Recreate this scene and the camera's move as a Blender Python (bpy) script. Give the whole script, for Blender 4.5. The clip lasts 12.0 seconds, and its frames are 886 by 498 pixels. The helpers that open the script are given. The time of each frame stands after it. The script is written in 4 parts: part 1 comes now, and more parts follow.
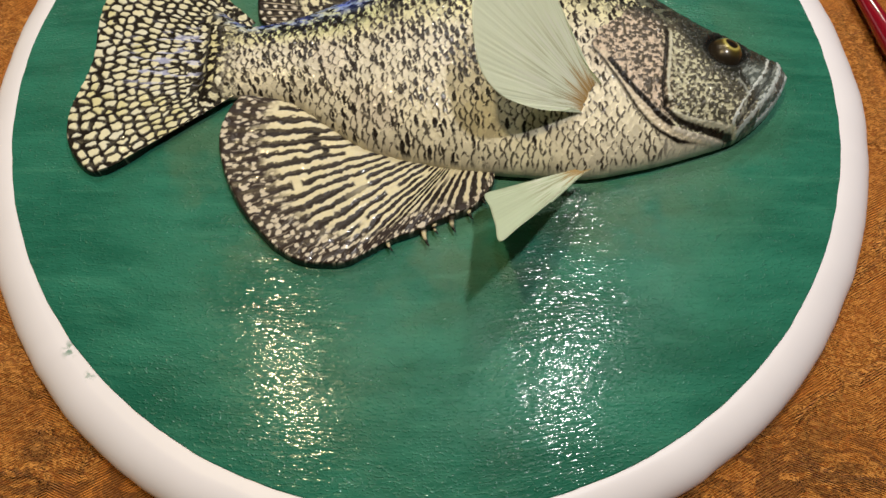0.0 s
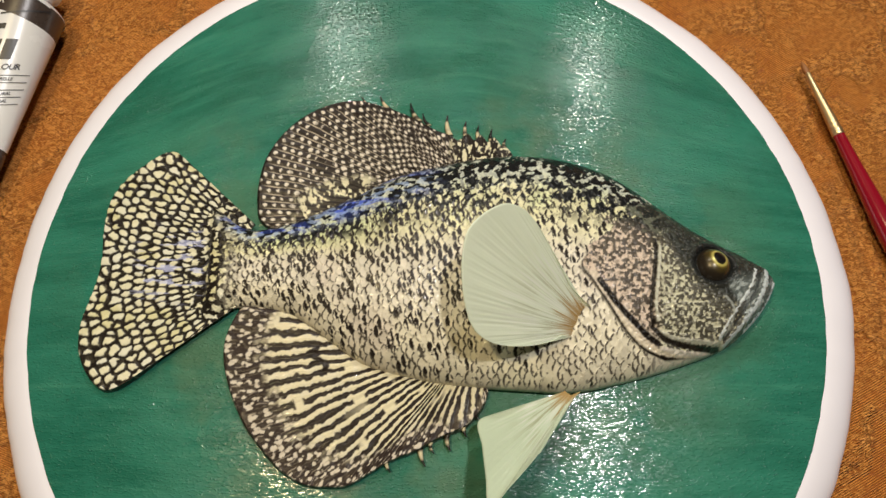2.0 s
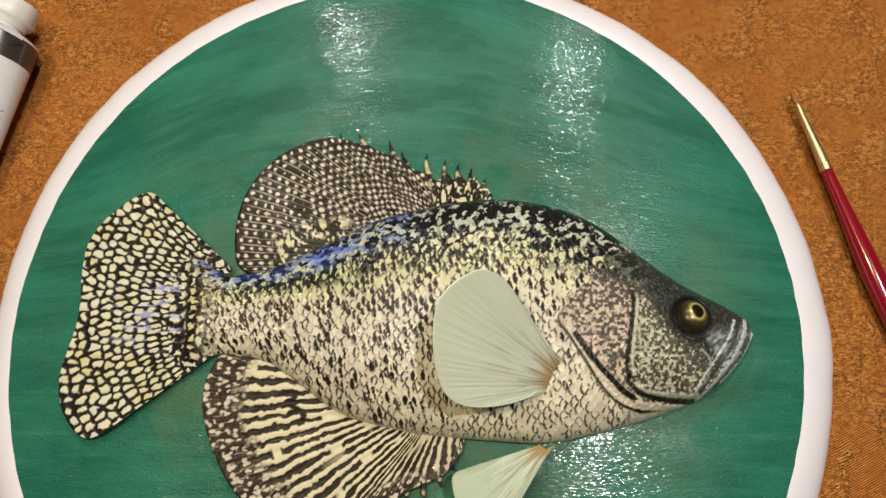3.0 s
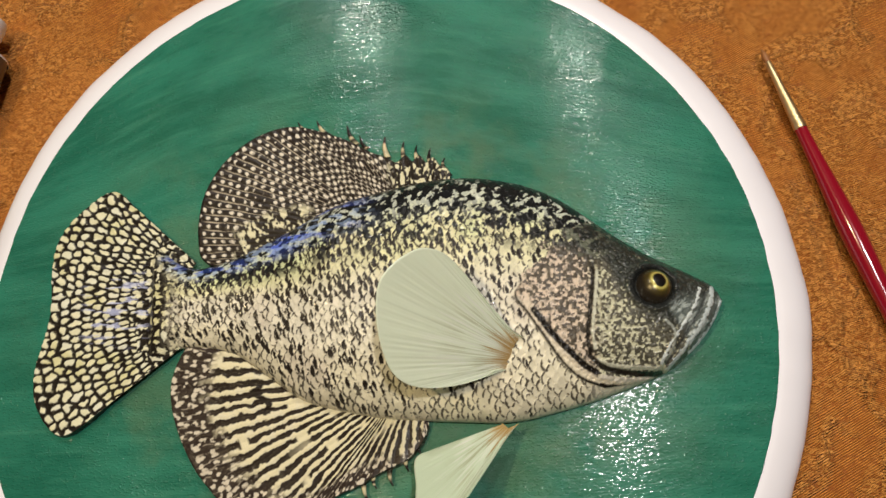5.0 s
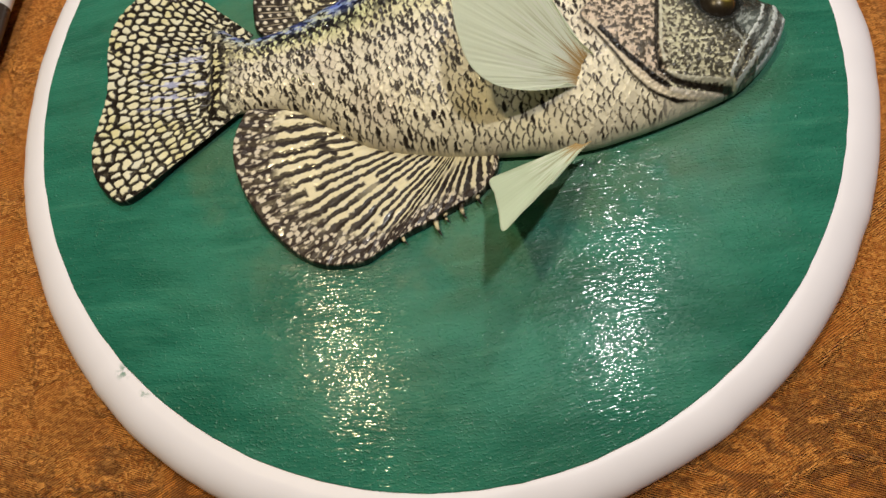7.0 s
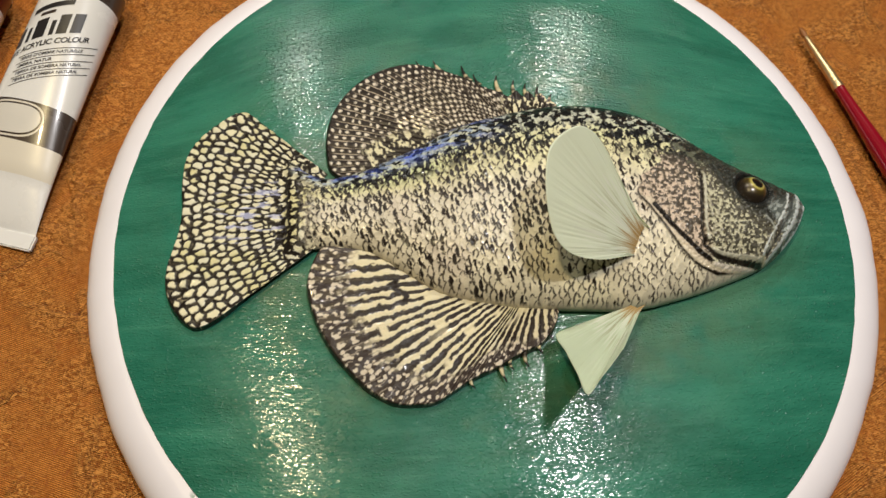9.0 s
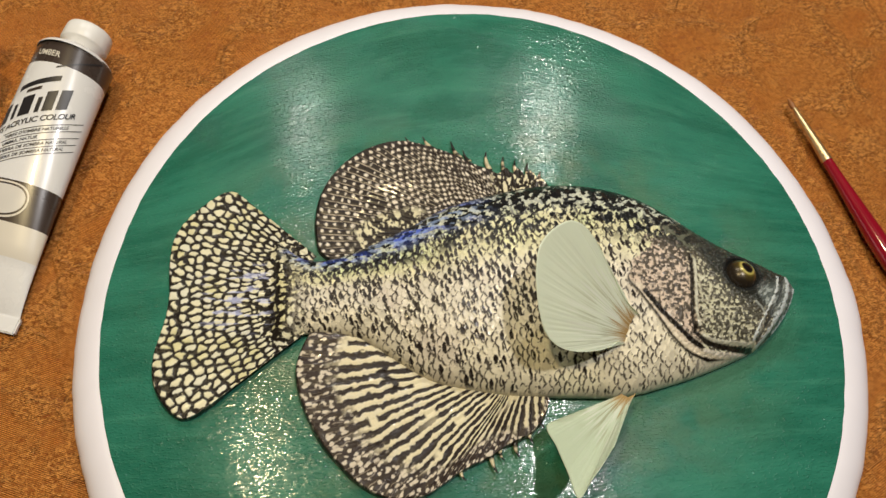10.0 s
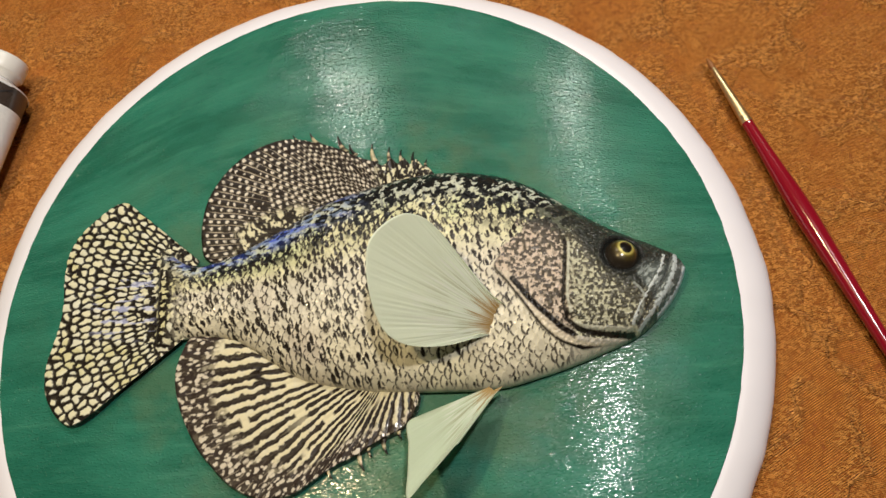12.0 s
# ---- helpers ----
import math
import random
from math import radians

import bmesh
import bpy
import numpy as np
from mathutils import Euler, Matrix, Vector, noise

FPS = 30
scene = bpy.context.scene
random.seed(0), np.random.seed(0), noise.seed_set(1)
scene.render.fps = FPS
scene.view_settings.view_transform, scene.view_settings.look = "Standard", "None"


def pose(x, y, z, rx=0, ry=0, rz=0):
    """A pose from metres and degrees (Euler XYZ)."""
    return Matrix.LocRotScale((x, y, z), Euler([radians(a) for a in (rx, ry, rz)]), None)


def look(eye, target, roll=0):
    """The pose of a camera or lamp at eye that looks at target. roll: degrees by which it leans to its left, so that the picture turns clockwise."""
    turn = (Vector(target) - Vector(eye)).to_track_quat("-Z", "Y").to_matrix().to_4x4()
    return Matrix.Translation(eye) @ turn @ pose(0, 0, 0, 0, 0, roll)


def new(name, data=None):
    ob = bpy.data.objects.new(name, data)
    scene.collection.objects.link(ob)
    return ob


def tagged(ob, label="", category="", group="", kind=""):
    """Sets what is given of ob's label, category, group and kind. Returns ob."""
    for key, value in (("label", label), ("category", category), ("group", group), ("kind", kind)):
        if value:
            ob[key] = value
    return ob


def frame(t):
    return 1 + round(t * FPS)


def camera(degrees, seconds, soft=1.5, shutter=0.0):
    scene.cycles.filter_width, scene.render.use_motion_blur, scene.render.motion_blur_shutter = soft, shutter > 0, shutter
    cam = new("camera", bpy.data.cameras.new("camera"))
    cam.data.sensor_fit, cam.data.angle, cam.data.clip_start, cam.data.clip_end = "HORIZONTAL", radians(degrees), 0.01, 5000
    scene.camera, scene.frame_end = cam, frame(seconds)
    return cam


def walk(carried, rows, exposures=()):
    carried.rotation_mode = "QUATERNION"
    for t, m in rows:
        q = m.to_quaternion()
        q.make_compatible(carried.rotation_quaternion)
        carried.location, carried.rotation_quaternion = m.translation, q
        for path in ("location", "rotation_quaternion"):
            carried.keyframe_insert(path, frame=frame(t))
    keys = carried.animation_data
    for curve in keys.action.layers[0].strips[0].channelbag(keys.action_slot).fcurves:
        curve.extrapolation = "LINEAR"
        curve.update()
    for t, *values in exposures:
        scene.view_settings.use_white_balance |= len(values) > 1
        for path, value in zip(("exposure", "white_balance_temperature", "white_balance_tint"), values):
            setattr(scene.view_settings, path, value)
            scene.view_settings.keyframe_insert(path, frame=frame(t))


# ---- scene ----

cam = camera(59.5, 12.0)
# seconds, eye in metres, turns in degrees
PATH = [
    (0.0, 0.0043, -0.181, 0.2792, 22.633, -0.37, 0.0),
    (0.5, 0.0124, -0.1682, 0.2873, 23.051, 0.35, -0.274),
    (1.0, 0.0153, -0.149, 0.2969, 22.435, 0.872, -0.381),
    (1.5, 0.0093, -0.1216, 0.3135, 20.323, 0.973, -0.415),
    (2.0, 0.0128, -0.0878, 0.3256, 18.713, 0.996, -0.341),
    (2.5, 0.0209, -0.0657, 0.3287, 16.611, 1.269, -0.216),
    (3.0, 0.0256, -0.0477, 0.3351, 14.737, 1.563, -0.245),
    (3.2, 0.0242, -0.0385, 0.3370, 14.262, 1.633, -0.254),
    (4.8, 0.0490, -0.0336, 0.3277, 13.160, 4.469, -2.016),
    (5.0, 0.0605, -0.0523, 0.328, 14.104, 5.58, -2.406),
    (5.5, 0.0691, -0.0963, 0.3267, 16.838, 8.141, -2.778),
    (6.0, 0.0609, -0.1337, 0.3123, 18.036, 9.331, -3.666),
    (6.5, 0.0457, -0.1631, 0.2992, 18.428, 8.279, -4.541),
    (6.7, 0.0365, -0.1700, 0.2925, 17.985, 7.400, -4.888),
    (8.3, -0.0365, -0.1676, 0.3140, 21.762, -0.278, -4.303),
    (8.5, -0.0395, -0.1592, 0.3194, 22.043, -0.841, -4.163),
    (9.0, -0.0417, -0.1426, 0.3306, 23.016, -2.086, -3.905),
    (9.5, -0.0459, -0.1267, 0.3369, 23.688, -2.926, -3.814),
    (10.0, -0.0401, -0.111, 0.3421, 23.571, -2.788, -4.244),
    (10.5, -0.0349, -0.1066, 0.3396, 23.136, -1.629, -4.527),
    (11.0, -0.0098, -0.1037, 0.3428, 22.417, 0.929, -4.724),
    (11.5, 0.0295, -0.1057, 0.343, 21.791, 4.251, -4.734),
    (12.0, 0.0623, -0.11, 0.3372, 21.893, 5.862, -4.549),
]
walk(cam, [(row[0], pose(*row[1:])) for row in PATH])

# ---- world, lamps ----
TOP = 0.0165            # height of the plaque's painted face over the tablecloth
world = bpy.data.worlds.new("room_air")
world.use_nodes = True
world.node_tree.nodes["Background"].inputs[0].default_value = (1.0, 0.93, 0.84, 1)
world.node_tree.nodes["Background"].inputs[1].default_value = 0.25
scene.world = world
scene.view_settings.exposure = -0.03


def lamp(name, x, y, z, watts, colour, size):
    data = bpy.data.lights.new(name, "AREA")
    data.shape, data.size, data.energy, data.color = "DISK", size, watts, colour
    ob = new(name, data)
    ob.matrix_world = look((x, y, z), (x * 0.4, y * 0.4, 0.0))
    return ob


lamp("ceiling_lamp_warm", -0.30, 0.07, 1.22, 6.0, (1.0, 0.80, 0.44), 0.06)
lamp("ceiling_lamp_white", 0.27, 0.06, 1.22, 6.7, (1.0, 0.965, 0.95), 0.06)
lamp("ceiling_lamp_warm", -0.25, 0.98, 1.22, 4.5, (1.0, 0.94, 0.86), 0.06)
lamp("ceiling_lamp_white", 0.35, 0.90, 1.22, 5.6, (1.0, 0.95, 0.86), 0.08)

# ---- materials ----


def material(name):
    m = bpy.data.materials.new(name)
    m.use_nodes = True
    return m, m.node_tree.nodes, m.node_tree.links, m.node_tree.nodes["Principled BSDF"]


def mixed(nodes, links, fac, a, b, mode="MIX"):
    n = nodes.new("ShaderNodeMix")
    n.data_type, n.blend_type = "RGBA", mode
    for k, v in ((0, fac), (6, a), (7, b)):
        if isinstance(v, bpy.types.NodeSocket):
            links.new(v, n.inputs[k])
        else:
            n.inputs[k].default_value = v if k == 0 else (*v, 1)
    return n.outputs[2]


def coords(nodes, links, scale=(1, 1, 1), turn=0.0, kind="Object"):
    tc = nodes.new("ShaderNodeTexCoord")
    mp = nodes.new("ShaderNodeMapping")
    mp.inputs["Scale"].default_value = scale
    mp.inputs["Rotation"].default_value = (0, 0, radians(turn))
    links.new(tc.outputs[kind], mp.inputs[0])
    return mp.outputs[0]


def noise_tex(nodes, links, vec, scale, detail=3, rough=0.5, distortion=0.0):
    n = nodes.new("ShaderNodeTexNoise")
    n.inputs["Scale"].default_value, n.inputs["Detail"].default_value = scale, detail
    n.inputs["Roughness"].default_value, n.inputs["Distortion"].default_value = rough, distortion
    links.new(vec, n.inputs["Vector"])
    return n.outputs["Fac"]


def ramp(nodes, links, fac, lo, hi):
    n = nodes.new("ShaderNodeMapRange")
    n.interpolation_type = "SMOOTHSTEP"
    n.inputs[1].default_value, n.inputs[2].default_value = lo, hi
    links.new(fac, n.inputs[0])
    return n.outputs[0]


def maths(nodes, links, op, a, b=0.0):
    n = nodes.new("ShaderNodeMath")
    n.operation = op
    for k, v in ((0, a), (1, b)):
        if isinstance(v, bpy.types.NodeSocket):
            links.new(v, n.inputs[k])
        else:
            n.inputs[k].default_value = v
    return n.outputs[0]


def bumped(nodes, links, bsdf, height, depth, strength=1.0, before=None):
    n = nodes.new("ShaderNodeBump")
    n.inputs["Strength"].default_value, n.inputs["Distance"].default_value = strength, depth
    links.new(height, n.inputs["Height"])
    if before is not None:
        links.new(before, n.inputs["Normal"])
    links.new(n.outputs[0], bsdf.inputs["Normal"])
    return n.outputs[0]


def plain(name, colour, roughness=0.5, metal=0.0, grain=0.06, scale=120.0, coat=0.0):
    m, N, L, b = material(name)
    v = coords(N, L)
    f = noise_tex(N, L, v, scale, 4)
    g = noise_tex(N, L, v, scale * 0.12, 3)
    c = mixed(N, L, f, tuple(x * (1 - grain) for x in colour), tuple(min(1, x * (1 + grain)) for x in colour))
    c = mixed(N, L, maths(N, L, "MULTIPLY", ramp(N, L, g, 0.45, 0.7), grain * 3), c, tuple(x * 0.75 for x in colour))
    L.new(c, b.inputs["Base Color"])
    b.inputs["Metallic"].default_value, b.inputs["Coat Weight"].default_value = metal, coat
    r = maths(N, L, "MULTIPLY_ADD", f, 0.15)
    r.node.inputs[2].default_value = roughness - 0.07
    L.new(r, b.inputs["Roughness"])
    bumped(N, L, b, f, 0.0002, 0.3)
    return m


def painted(name, roughness, coat, grain_depth):
    """Varnished paint, whose colours lie on the mesh."""
    m, N, L, b = material(name)
    at = N.new("ShaderNodeVertexColor")
    at.layer_name = "paint"
    v = coords(N, L)
    f = noise_tex(N, L, v, 900, 3)
    g = noise_tex(N, L, v, 160, 3)
    c = mixed(N, L, maths(N, L, "MULTIPLY", f, 0.35), at.outputs[0], (0.10, 0.08, 0.06), "SOFT_LIGHT")
    L.new(c, b.inputs["Base Color"])
    L.new(maths(N, L, "ADD", maths(N, L, "MULTIPLY", g, 0.25), roughness - 0.12), b.inputs["Roughness"])
    b.inputs["Coat Weight"].default_value, b.inputs["Coat Roughness"].default_value = coat, 0.06
    b.inputs["Specular IOR Level"].default_value = 0.18
    bumped(N, L, b, maths(N, L, "ADD", f, maths(N, L, "MULTIPLY", g, 1.5)), grain_depth, 0.6)
    return m


def green_paint():
    m, N, L, b = material("green_brushed_paint")
    bend = N.new("ShaderNodeVectorMath")
    bend.operation = "ADD"
    base = coords(N, L)
    slow = N.new("ShaderNodeTexNoise")
    slow.inputs["Scale"].default_value, slow.inputs["Detail"].default_value = 7, 1
    L.new(base, slow.inputs["Vector"])
    sc = N.new("ShaderNodeVectorMath")
    sc.operation = "MULTIPLY"
    sc.inputs[1].default_value = (0.0, 0.025, 0.0)
    L.new(slow.outputs["Color"], sc.inputs[0])
    # the strokes follow the rim in shallow arcs
    xyz = N.new("ShaderNodeSeparateXYZ")
    L.new(base, xyz.inputs[0])
    arc = maths(N, L, "MULTIPLY", maths(N, L, "MULTIPLY", xyz.outputs[0], xyz.outputs[0]), maths(N, L, "ADD", maths(N, L, "MULTIPLY", maths(N, L, "MAXIMUM", xyz.outputs[1], 0.0), 24.0), maths(N, L, "MULTIPLY", maths(N, L, "MINIMUM", xyz.outputs[1], 0.0), 4.0)))
    lift = N.new("ShaderNodeCombineXYZ")
    L.new(arc, lift.inputs[1])
    both = N.new("ShaderNodeVectorMath")
    both.operation = "ADD"
    L.new(sc.outputs[0], both.inputs[0])
    L.new(lift.outputs[0], both.inputs[1])
    L.new(base, bend.inputs[0])
    L.new(both.outputs[0], bend.inputs[1])

    def stretch(sx, sy):
        mp = N.new("ShaderNodeMapping")
        mp.inputs["Scale"].default_value = (sx, sy, 1)
        L.new(bend.outputs[0], mp.inputs[0])
        return mp.outputs[0]
    broad = noise_tex(N, L, stretch(13, 36), 1.0, 5, 0.62)
    streak = noise_tex(N, L, stretch(22, 190), 1.0, 3, 0.6)
    hairs = noise_tex(N, L, stretch(95, 800), 1.0, 3, 0.6)
    fine = noise_tex(N, L, stretch(270, 1250), 1.0, 1, 0.5)
    coarse = noise_tex(N, L, stretch(110, 520), 1.0, 1, 0.5)
    short = noise_tex(N, L, stretch(700, 1100), 1.0, 1, 0.5)
    c = mixed(N, L, ramp(N, L, broad, 0.33, 0.68), (0.015, 0.122, 0.080), (0.033, 0.203, 0.138))
    c = mixed(N, L, maths(N, L, "MULTIPLY", ramp(N, L, streak, 0.52, 0.78), 0.38), c, (0.075, 0.29, 0.195))
    c = mixed(N, L, maths(N, L, "MULTIPLY", ramp(N, L, hairs, 0.55, 0.75), 0.30), c, (0.008, 0.085, 0.052))
    # a dull olive overspray left round the fish when it was painted
    near = N.new("ShaderNodeVectorMath")
    near.operation = "MULTIPLY"
    near.inputs[1].default_value = (7.2, 10.5, 0.0)
    L.new(base, near.inputs[0])
    far = N.new("ShaderNodeVectorMath")
    far.operation = "LENGTH"
    L.new(near.outputs[0], far.inputs[0])
    spray = maths(N, L, "MULTIPLY", ramp(N, L, far.outputs["Value"], 1.22, 0.75), ramp(N, L, noise_tex(N, L, base, 24, 4, 0.6), 0.44, 0.62))
    c = mixed(N, L, maths(N, L, "MULTIPLY", spray, 0.45), c, (0.105, 0.175, 0.095))
    L.new(c, b.inputs["Base Color"])
    L.new(maths(N, L, "ADD", maths(N, L, "MULTIPLY", broad, 0.16), 0.20), b.inputs["Roughness"])
    b.inputs["Specular IOR Level"].default_value = 0.07
    b.inputs["Coat Weight"].default_value, b.inputs["Coat Roughness"].default_value = 0.60, 0.08
    # ridges left by the bristles, and grit caught in the varnish
    h = maths(N, L, "ADD", fine, maths(N, L, "MULTIPLY", ramp(N, L, short, 0.50, 0.74), 1.25))
    h = maths(N, L, "ADD", h, maths(N, L, "MULTIPLY", coarse, 1.1))
    n1 = bumped(N, L, b, h, 0.000135, 1.0)
    n2 = bumped(N, L, b, streak, 0.0002, 0.6, n1)
    L.new(n2, b.inputs["Coat Normal"])
    return m


def cloth_weave():
    """Rust-orange damask: two twills in a leaf figure, raised outlines, a dark border figure."""
    m, N, L, b = material("orange_damask")
    v = coords(N, L)
    warp = N.new("ShaderNodeTexNoise")
    warp.inputs["Scale"].default_value, warp.inputs["Detail"].default_value = 26, 4
    L.new(v, warp.inputs["Vector"])
    centre = N.new("ShaderNodeVectorMath")
    centre.operation = "SUBTRACT"
    centre.inputs[1].default_value = (0.5, 0.5, 0.5)
    L.new(warp.outputs["Color"], centre.inputs[0])
    add = N.new("ShaderNodeVectorMath")
    add.operation = "MULTIPLY_ADD"
    add.inputs[1].default_value = (0.055, 0.055, 0)
    L.new(centre.outputs[0], add.inputs[0])
    L.new(v, add.inputs[2])
    wv = add.outputs[0]

    def cells(feature, scale):
        n = N.new("ShaderNodeTexVoronoi")
        n.feature = feature
        n.inputs["Scale"].default_value = scale
        L.new(wv, n.inputs["Vector"])
        return n
    which = cells("F1", 24)
    pick = N.new("ShaderNodeSeparateColor")
    L.new(which.outputs["Color"], pick.inputs[0])
    leaf = ramp(N, L, pick.outputs[0], 0.45, 0.55)
    worn = noise_tex(N, L, v, 45, 3)
    seam = cells("DISTANCE_TO_EDGE", 24).outputs["Distance"]
    edge = maths(N, L, "MULTIPLY", ramp(N, L, seam, 0.05, 0.0), ramp(N, L, worn, 0.40, 0.55))
    plush = maths(N, L, "MULTIPLY", ramp(N, L, seam, 0.20, 0.08), ramp(N, L, worn, 0.38, 0.52))

    def twill(turn, scale):
        w = N.new("ShaderNodeTexWave")
        w.wave_type, w.bands_direction = "BANDS", "X"
        w.inputs["Scale"].default_value, w.inputs["Distortion"].default_value = scale, 0.8
        w.inputs["Detail"].default_value, w.inputs["Detail Scale"].default_value = 3.0, 1.8
        L.new(coords(N, L, (1, 1, 1), turn), w.inputs["Vector"])
        return w.outputs["Fac"]
    rib = mixed(N, L, leaf, twill(62, 370), twill(-68, 410))
    rib = maths(N, L, "MULTIPLY", rib, ramp(N, L, noise_tex(N, L, v, 420, 2), 0.22, 0.55))
    # looped pile along the outlines and in patches
    rough = ramp(N, L, noise_tex(N, L, wv, 17, 3, 0.6), 0.44, 0.58)
    pile = maths(N, L, "MAXIMUM", plush, maths(N, L, "MULTIPLY", rough, 0.75))
    loops = ramp(N, L, noise_tex(N, L, coords(N, L, (430, 700, 1), 12), 1.0, 3, 0.6, 1.2), 0.38, 0.60)
    crimp = maths(N, L, "MULTIPLY", loops, pile)
    pits = maths(N, L, "MULTIPLY", maths(N, L, "SUBTRACT", 1.0, loops), pile)
    thread = noise_tex(N, L, coords(N, L, (700, 1300, 1), 20), 1.0, 3, 0.6)
    mottle = noise_tex(N, L, v, 95, 4, 0.62, 0.8)
    tone = noise_tex(N, L, v, 9, 3)
    c = mixed(N, L, rib, (0.24, 0.062, 0.008), (0.96, 0.38, 0.075))
    c = mixed(N, L, maths(N, L, "MULTIPLY", ramp(N, L, mottle, 0.42, 0.64), 0.34), c, (0.34, 0.090, 0.011))
    c = mixed(N, L, maths(N, L, "MULTIPLY", edge, 0.40), c, (0.70, 0.30, 0.08))
    c = mixed(N, L, maths(N, L, "MULTIPLY", ramp(N, L, tone, 0.4, 0.7), 0.3), c, (0.54, 0.175, 0.030))
    c = mixed(N, L, maths(N, L, "MULTIPLY", thread, 0.20), c, (0.30, 0.080, 0.009))
    # relief shading put into the colour: loop tops lightened, gaps between them darkened
    c = mixed(N, L, maths(N, L, "MULTIPLY", crimp, 0.60), c, (0.92, 0.42, 0.10))
    c = mixed(N, L, maths(N, L, "MULTIPLY", pits, 0.50), c, (0.23, 0.055, 0.006))
    # dark leaves woven into the border
    split = N.new("ShaderNodeSeparateXYZ")
    L.new(wv, split.inputs[0])
    border = ramp(N, L, split.outputs[1], -0.110, -0.150)
    leaves = noise_tex(N, L, coords(N, L, (42, 90, 1), 33), 1.0, 4, 0.6, 2.2)
    dark = maths(N, L, "MULTIPLY", border, ramp(N, L, leaves, 0.465, 0.515))
    c = mixed(N, L, maths(N, L, "MULTIPLY", dark, 0.55), c, mixed(N, L, rib, (0.040, 0.014, 0.006), (0.16, 0.06, 0.02)))
    L.new(c, b.inputs["Base Color"])
    b.inputs["Roughness"].default_value = 0.52
    b.inputs["Sheen Weight"].default_value = 0.04
    b.inputs["Specular IOR Level"].default_value = 0.26
    b.inputs["Sheen Tint"].default_value = (1.0, 0.7, 0.4, 1)
    n1 = bumped(N, L, b, maths(N, L, "ADD", maths(N, L, "ADD", rib, thread), maths(N, L, "MULTIPLY", crimp, 0.9)), 0.00065, 0.9)
    bumped(N, L, b, maths(N, L, "ADD", maths(N, L, "ADD", maths(N, L, "MULTIPLY", edge, 0.9), maths(N, L, "MULTIPLY", pile, 0.6)), mottle), 0.0020, 0.8, n1)
    return m


def fin_film():
    m, N, L, b = material("pale_translucent_film")
    at = N.new("ShaderNodeVertexColor")
    at.layer_name = "paint"
    L.new(at.outputs[0], b.inputs["Base Color"])
    b.inputs["Roughness"].default_value = 0.22
    f = noise_tex(N, L, coords(N, L), 500, 3)
    bumped(N, L, b, f, 0.0002, 0.4)
    tr = N.new("ShaderNodeBsdfTranslucent")
    L.new(at.outputs[0], tr.inputs[0])
    mix = N.new("ShaderNodeMixShader")
    mix.inputs[0].default_value = 0.33
    L.new(b.outputs[0], mix.inputs[1])
    L.new(tr.outputs[0], mix.inputs[2])
    L.new(mix.outputs[0], N["Material Output"].inputs[0])
    return m


M_GREEN = green_paint()
M_CLOTH = cloth_weave()
M_FISH = painted("varnished_fish_paint", 0.29, 0.30, 0.0003)
M_FIN = painted("varnished_fin_paint", 0.30, 0.10, 0.0003)
M_FILM = fin_film()
M_WHITE = plain("white_plaque_edge", (0.87, 0.85, 0.93), 0.36, 0, 0.03, 70, 0.15)
M_TUBE = plain("white_tube_lacquer", (0.76, 0.765, 0.775), 0.26, 0, 0.02, 60, 0.4)
M_CREAM = plain("cream_label", (0.70, 0.66, 0.58), 0.34, 0, 0.02, 60, 0.2)
M_UMBER = plain("umber_brown_print", (0.055, 0.040, 0.034), 0.28, 0, 0.08, 80, 0.4)
M_RUST = plain("rust_red_print", (0.13, 0.022, 0.012), 0.28, 0, 0.08, 80, 0.4)
M_INK = plain("black_print", (0.02, 0.018, 0.02), 0.4, 0, 0.05)
M_CAP = plain("white_plastic", (0.80, 0.80, 0.79), 0.35, 0, 0.02, 90)
M_PINK = plain("pearl_print", (0.66, 0.64, 0.60), 0.3, 0, 0.1, 60, 0.3)
M_RED = plain("red_lacquer", (0.26, 0.006, 0.018), 0.17, 0, 0.10, 40, 0.8)
M_GOLD = plain("gold_ferrule", (0.74, 0.58, 0.33), 0.40, 1.0, 0.05, 200)
M_HAIR = plain("brown_sable", (0.30, 0.12, 0.035), 0.55, 0, 0.3, 900)
M_WALL = plain("grey_unseen_wall", (0.20, 0.196, 0.196), 0.85, 0, 0.03, 5)
M_CEIL = plain("grey_unseen_ceiling", (0.20, 0.20, 0.206), 0.9, 0, 0.02, 5)
M_FLOOR = plain("brown_floor", (0.16, 0.10, 0.06), 0.6, 0, 0.1, 8)
M_TABLE = plain("dark_table_wood", (0.12, 0.06, 0.03), 0.45, 0, 0.15, 20)


def glass_eye():
    m, N, L, b = material("glass_eye")
    at = N.new("ShaderNodeVertexColor")
    at.layer_name = "paint"
    f = noise_tex(N, L, coords(N, L), 700, 3)
    L.new(mixed(N, L, maths(N, L, "MULTIPLY", f, 0.4), at.outputs[0], (0.05, 0.03, 0.01), "MULTIPLY"), b.inputs["Base Color"])
    b.inputs["Roughness"].default_value, b.inputs["Metallic"].default_value = 0.3, 0.25
    b.inputs["Coat Weight"].default_value, b.inputs["Coat Roughness"].default_value = 1.0, 0.03
    return m


M_EYE = glass_eye()

# ---- mesh tools ----


def obj(name, me, mats, parent=None, label=""):
    for m in (mats if isinstance(mats, (list, tuple)) else [mats]):
        me.materials.append(m)
    ob = new(name, me)
    if parent is not None:
        ob.parent = parent
    if label:
        ob["label"] = label
    return ob


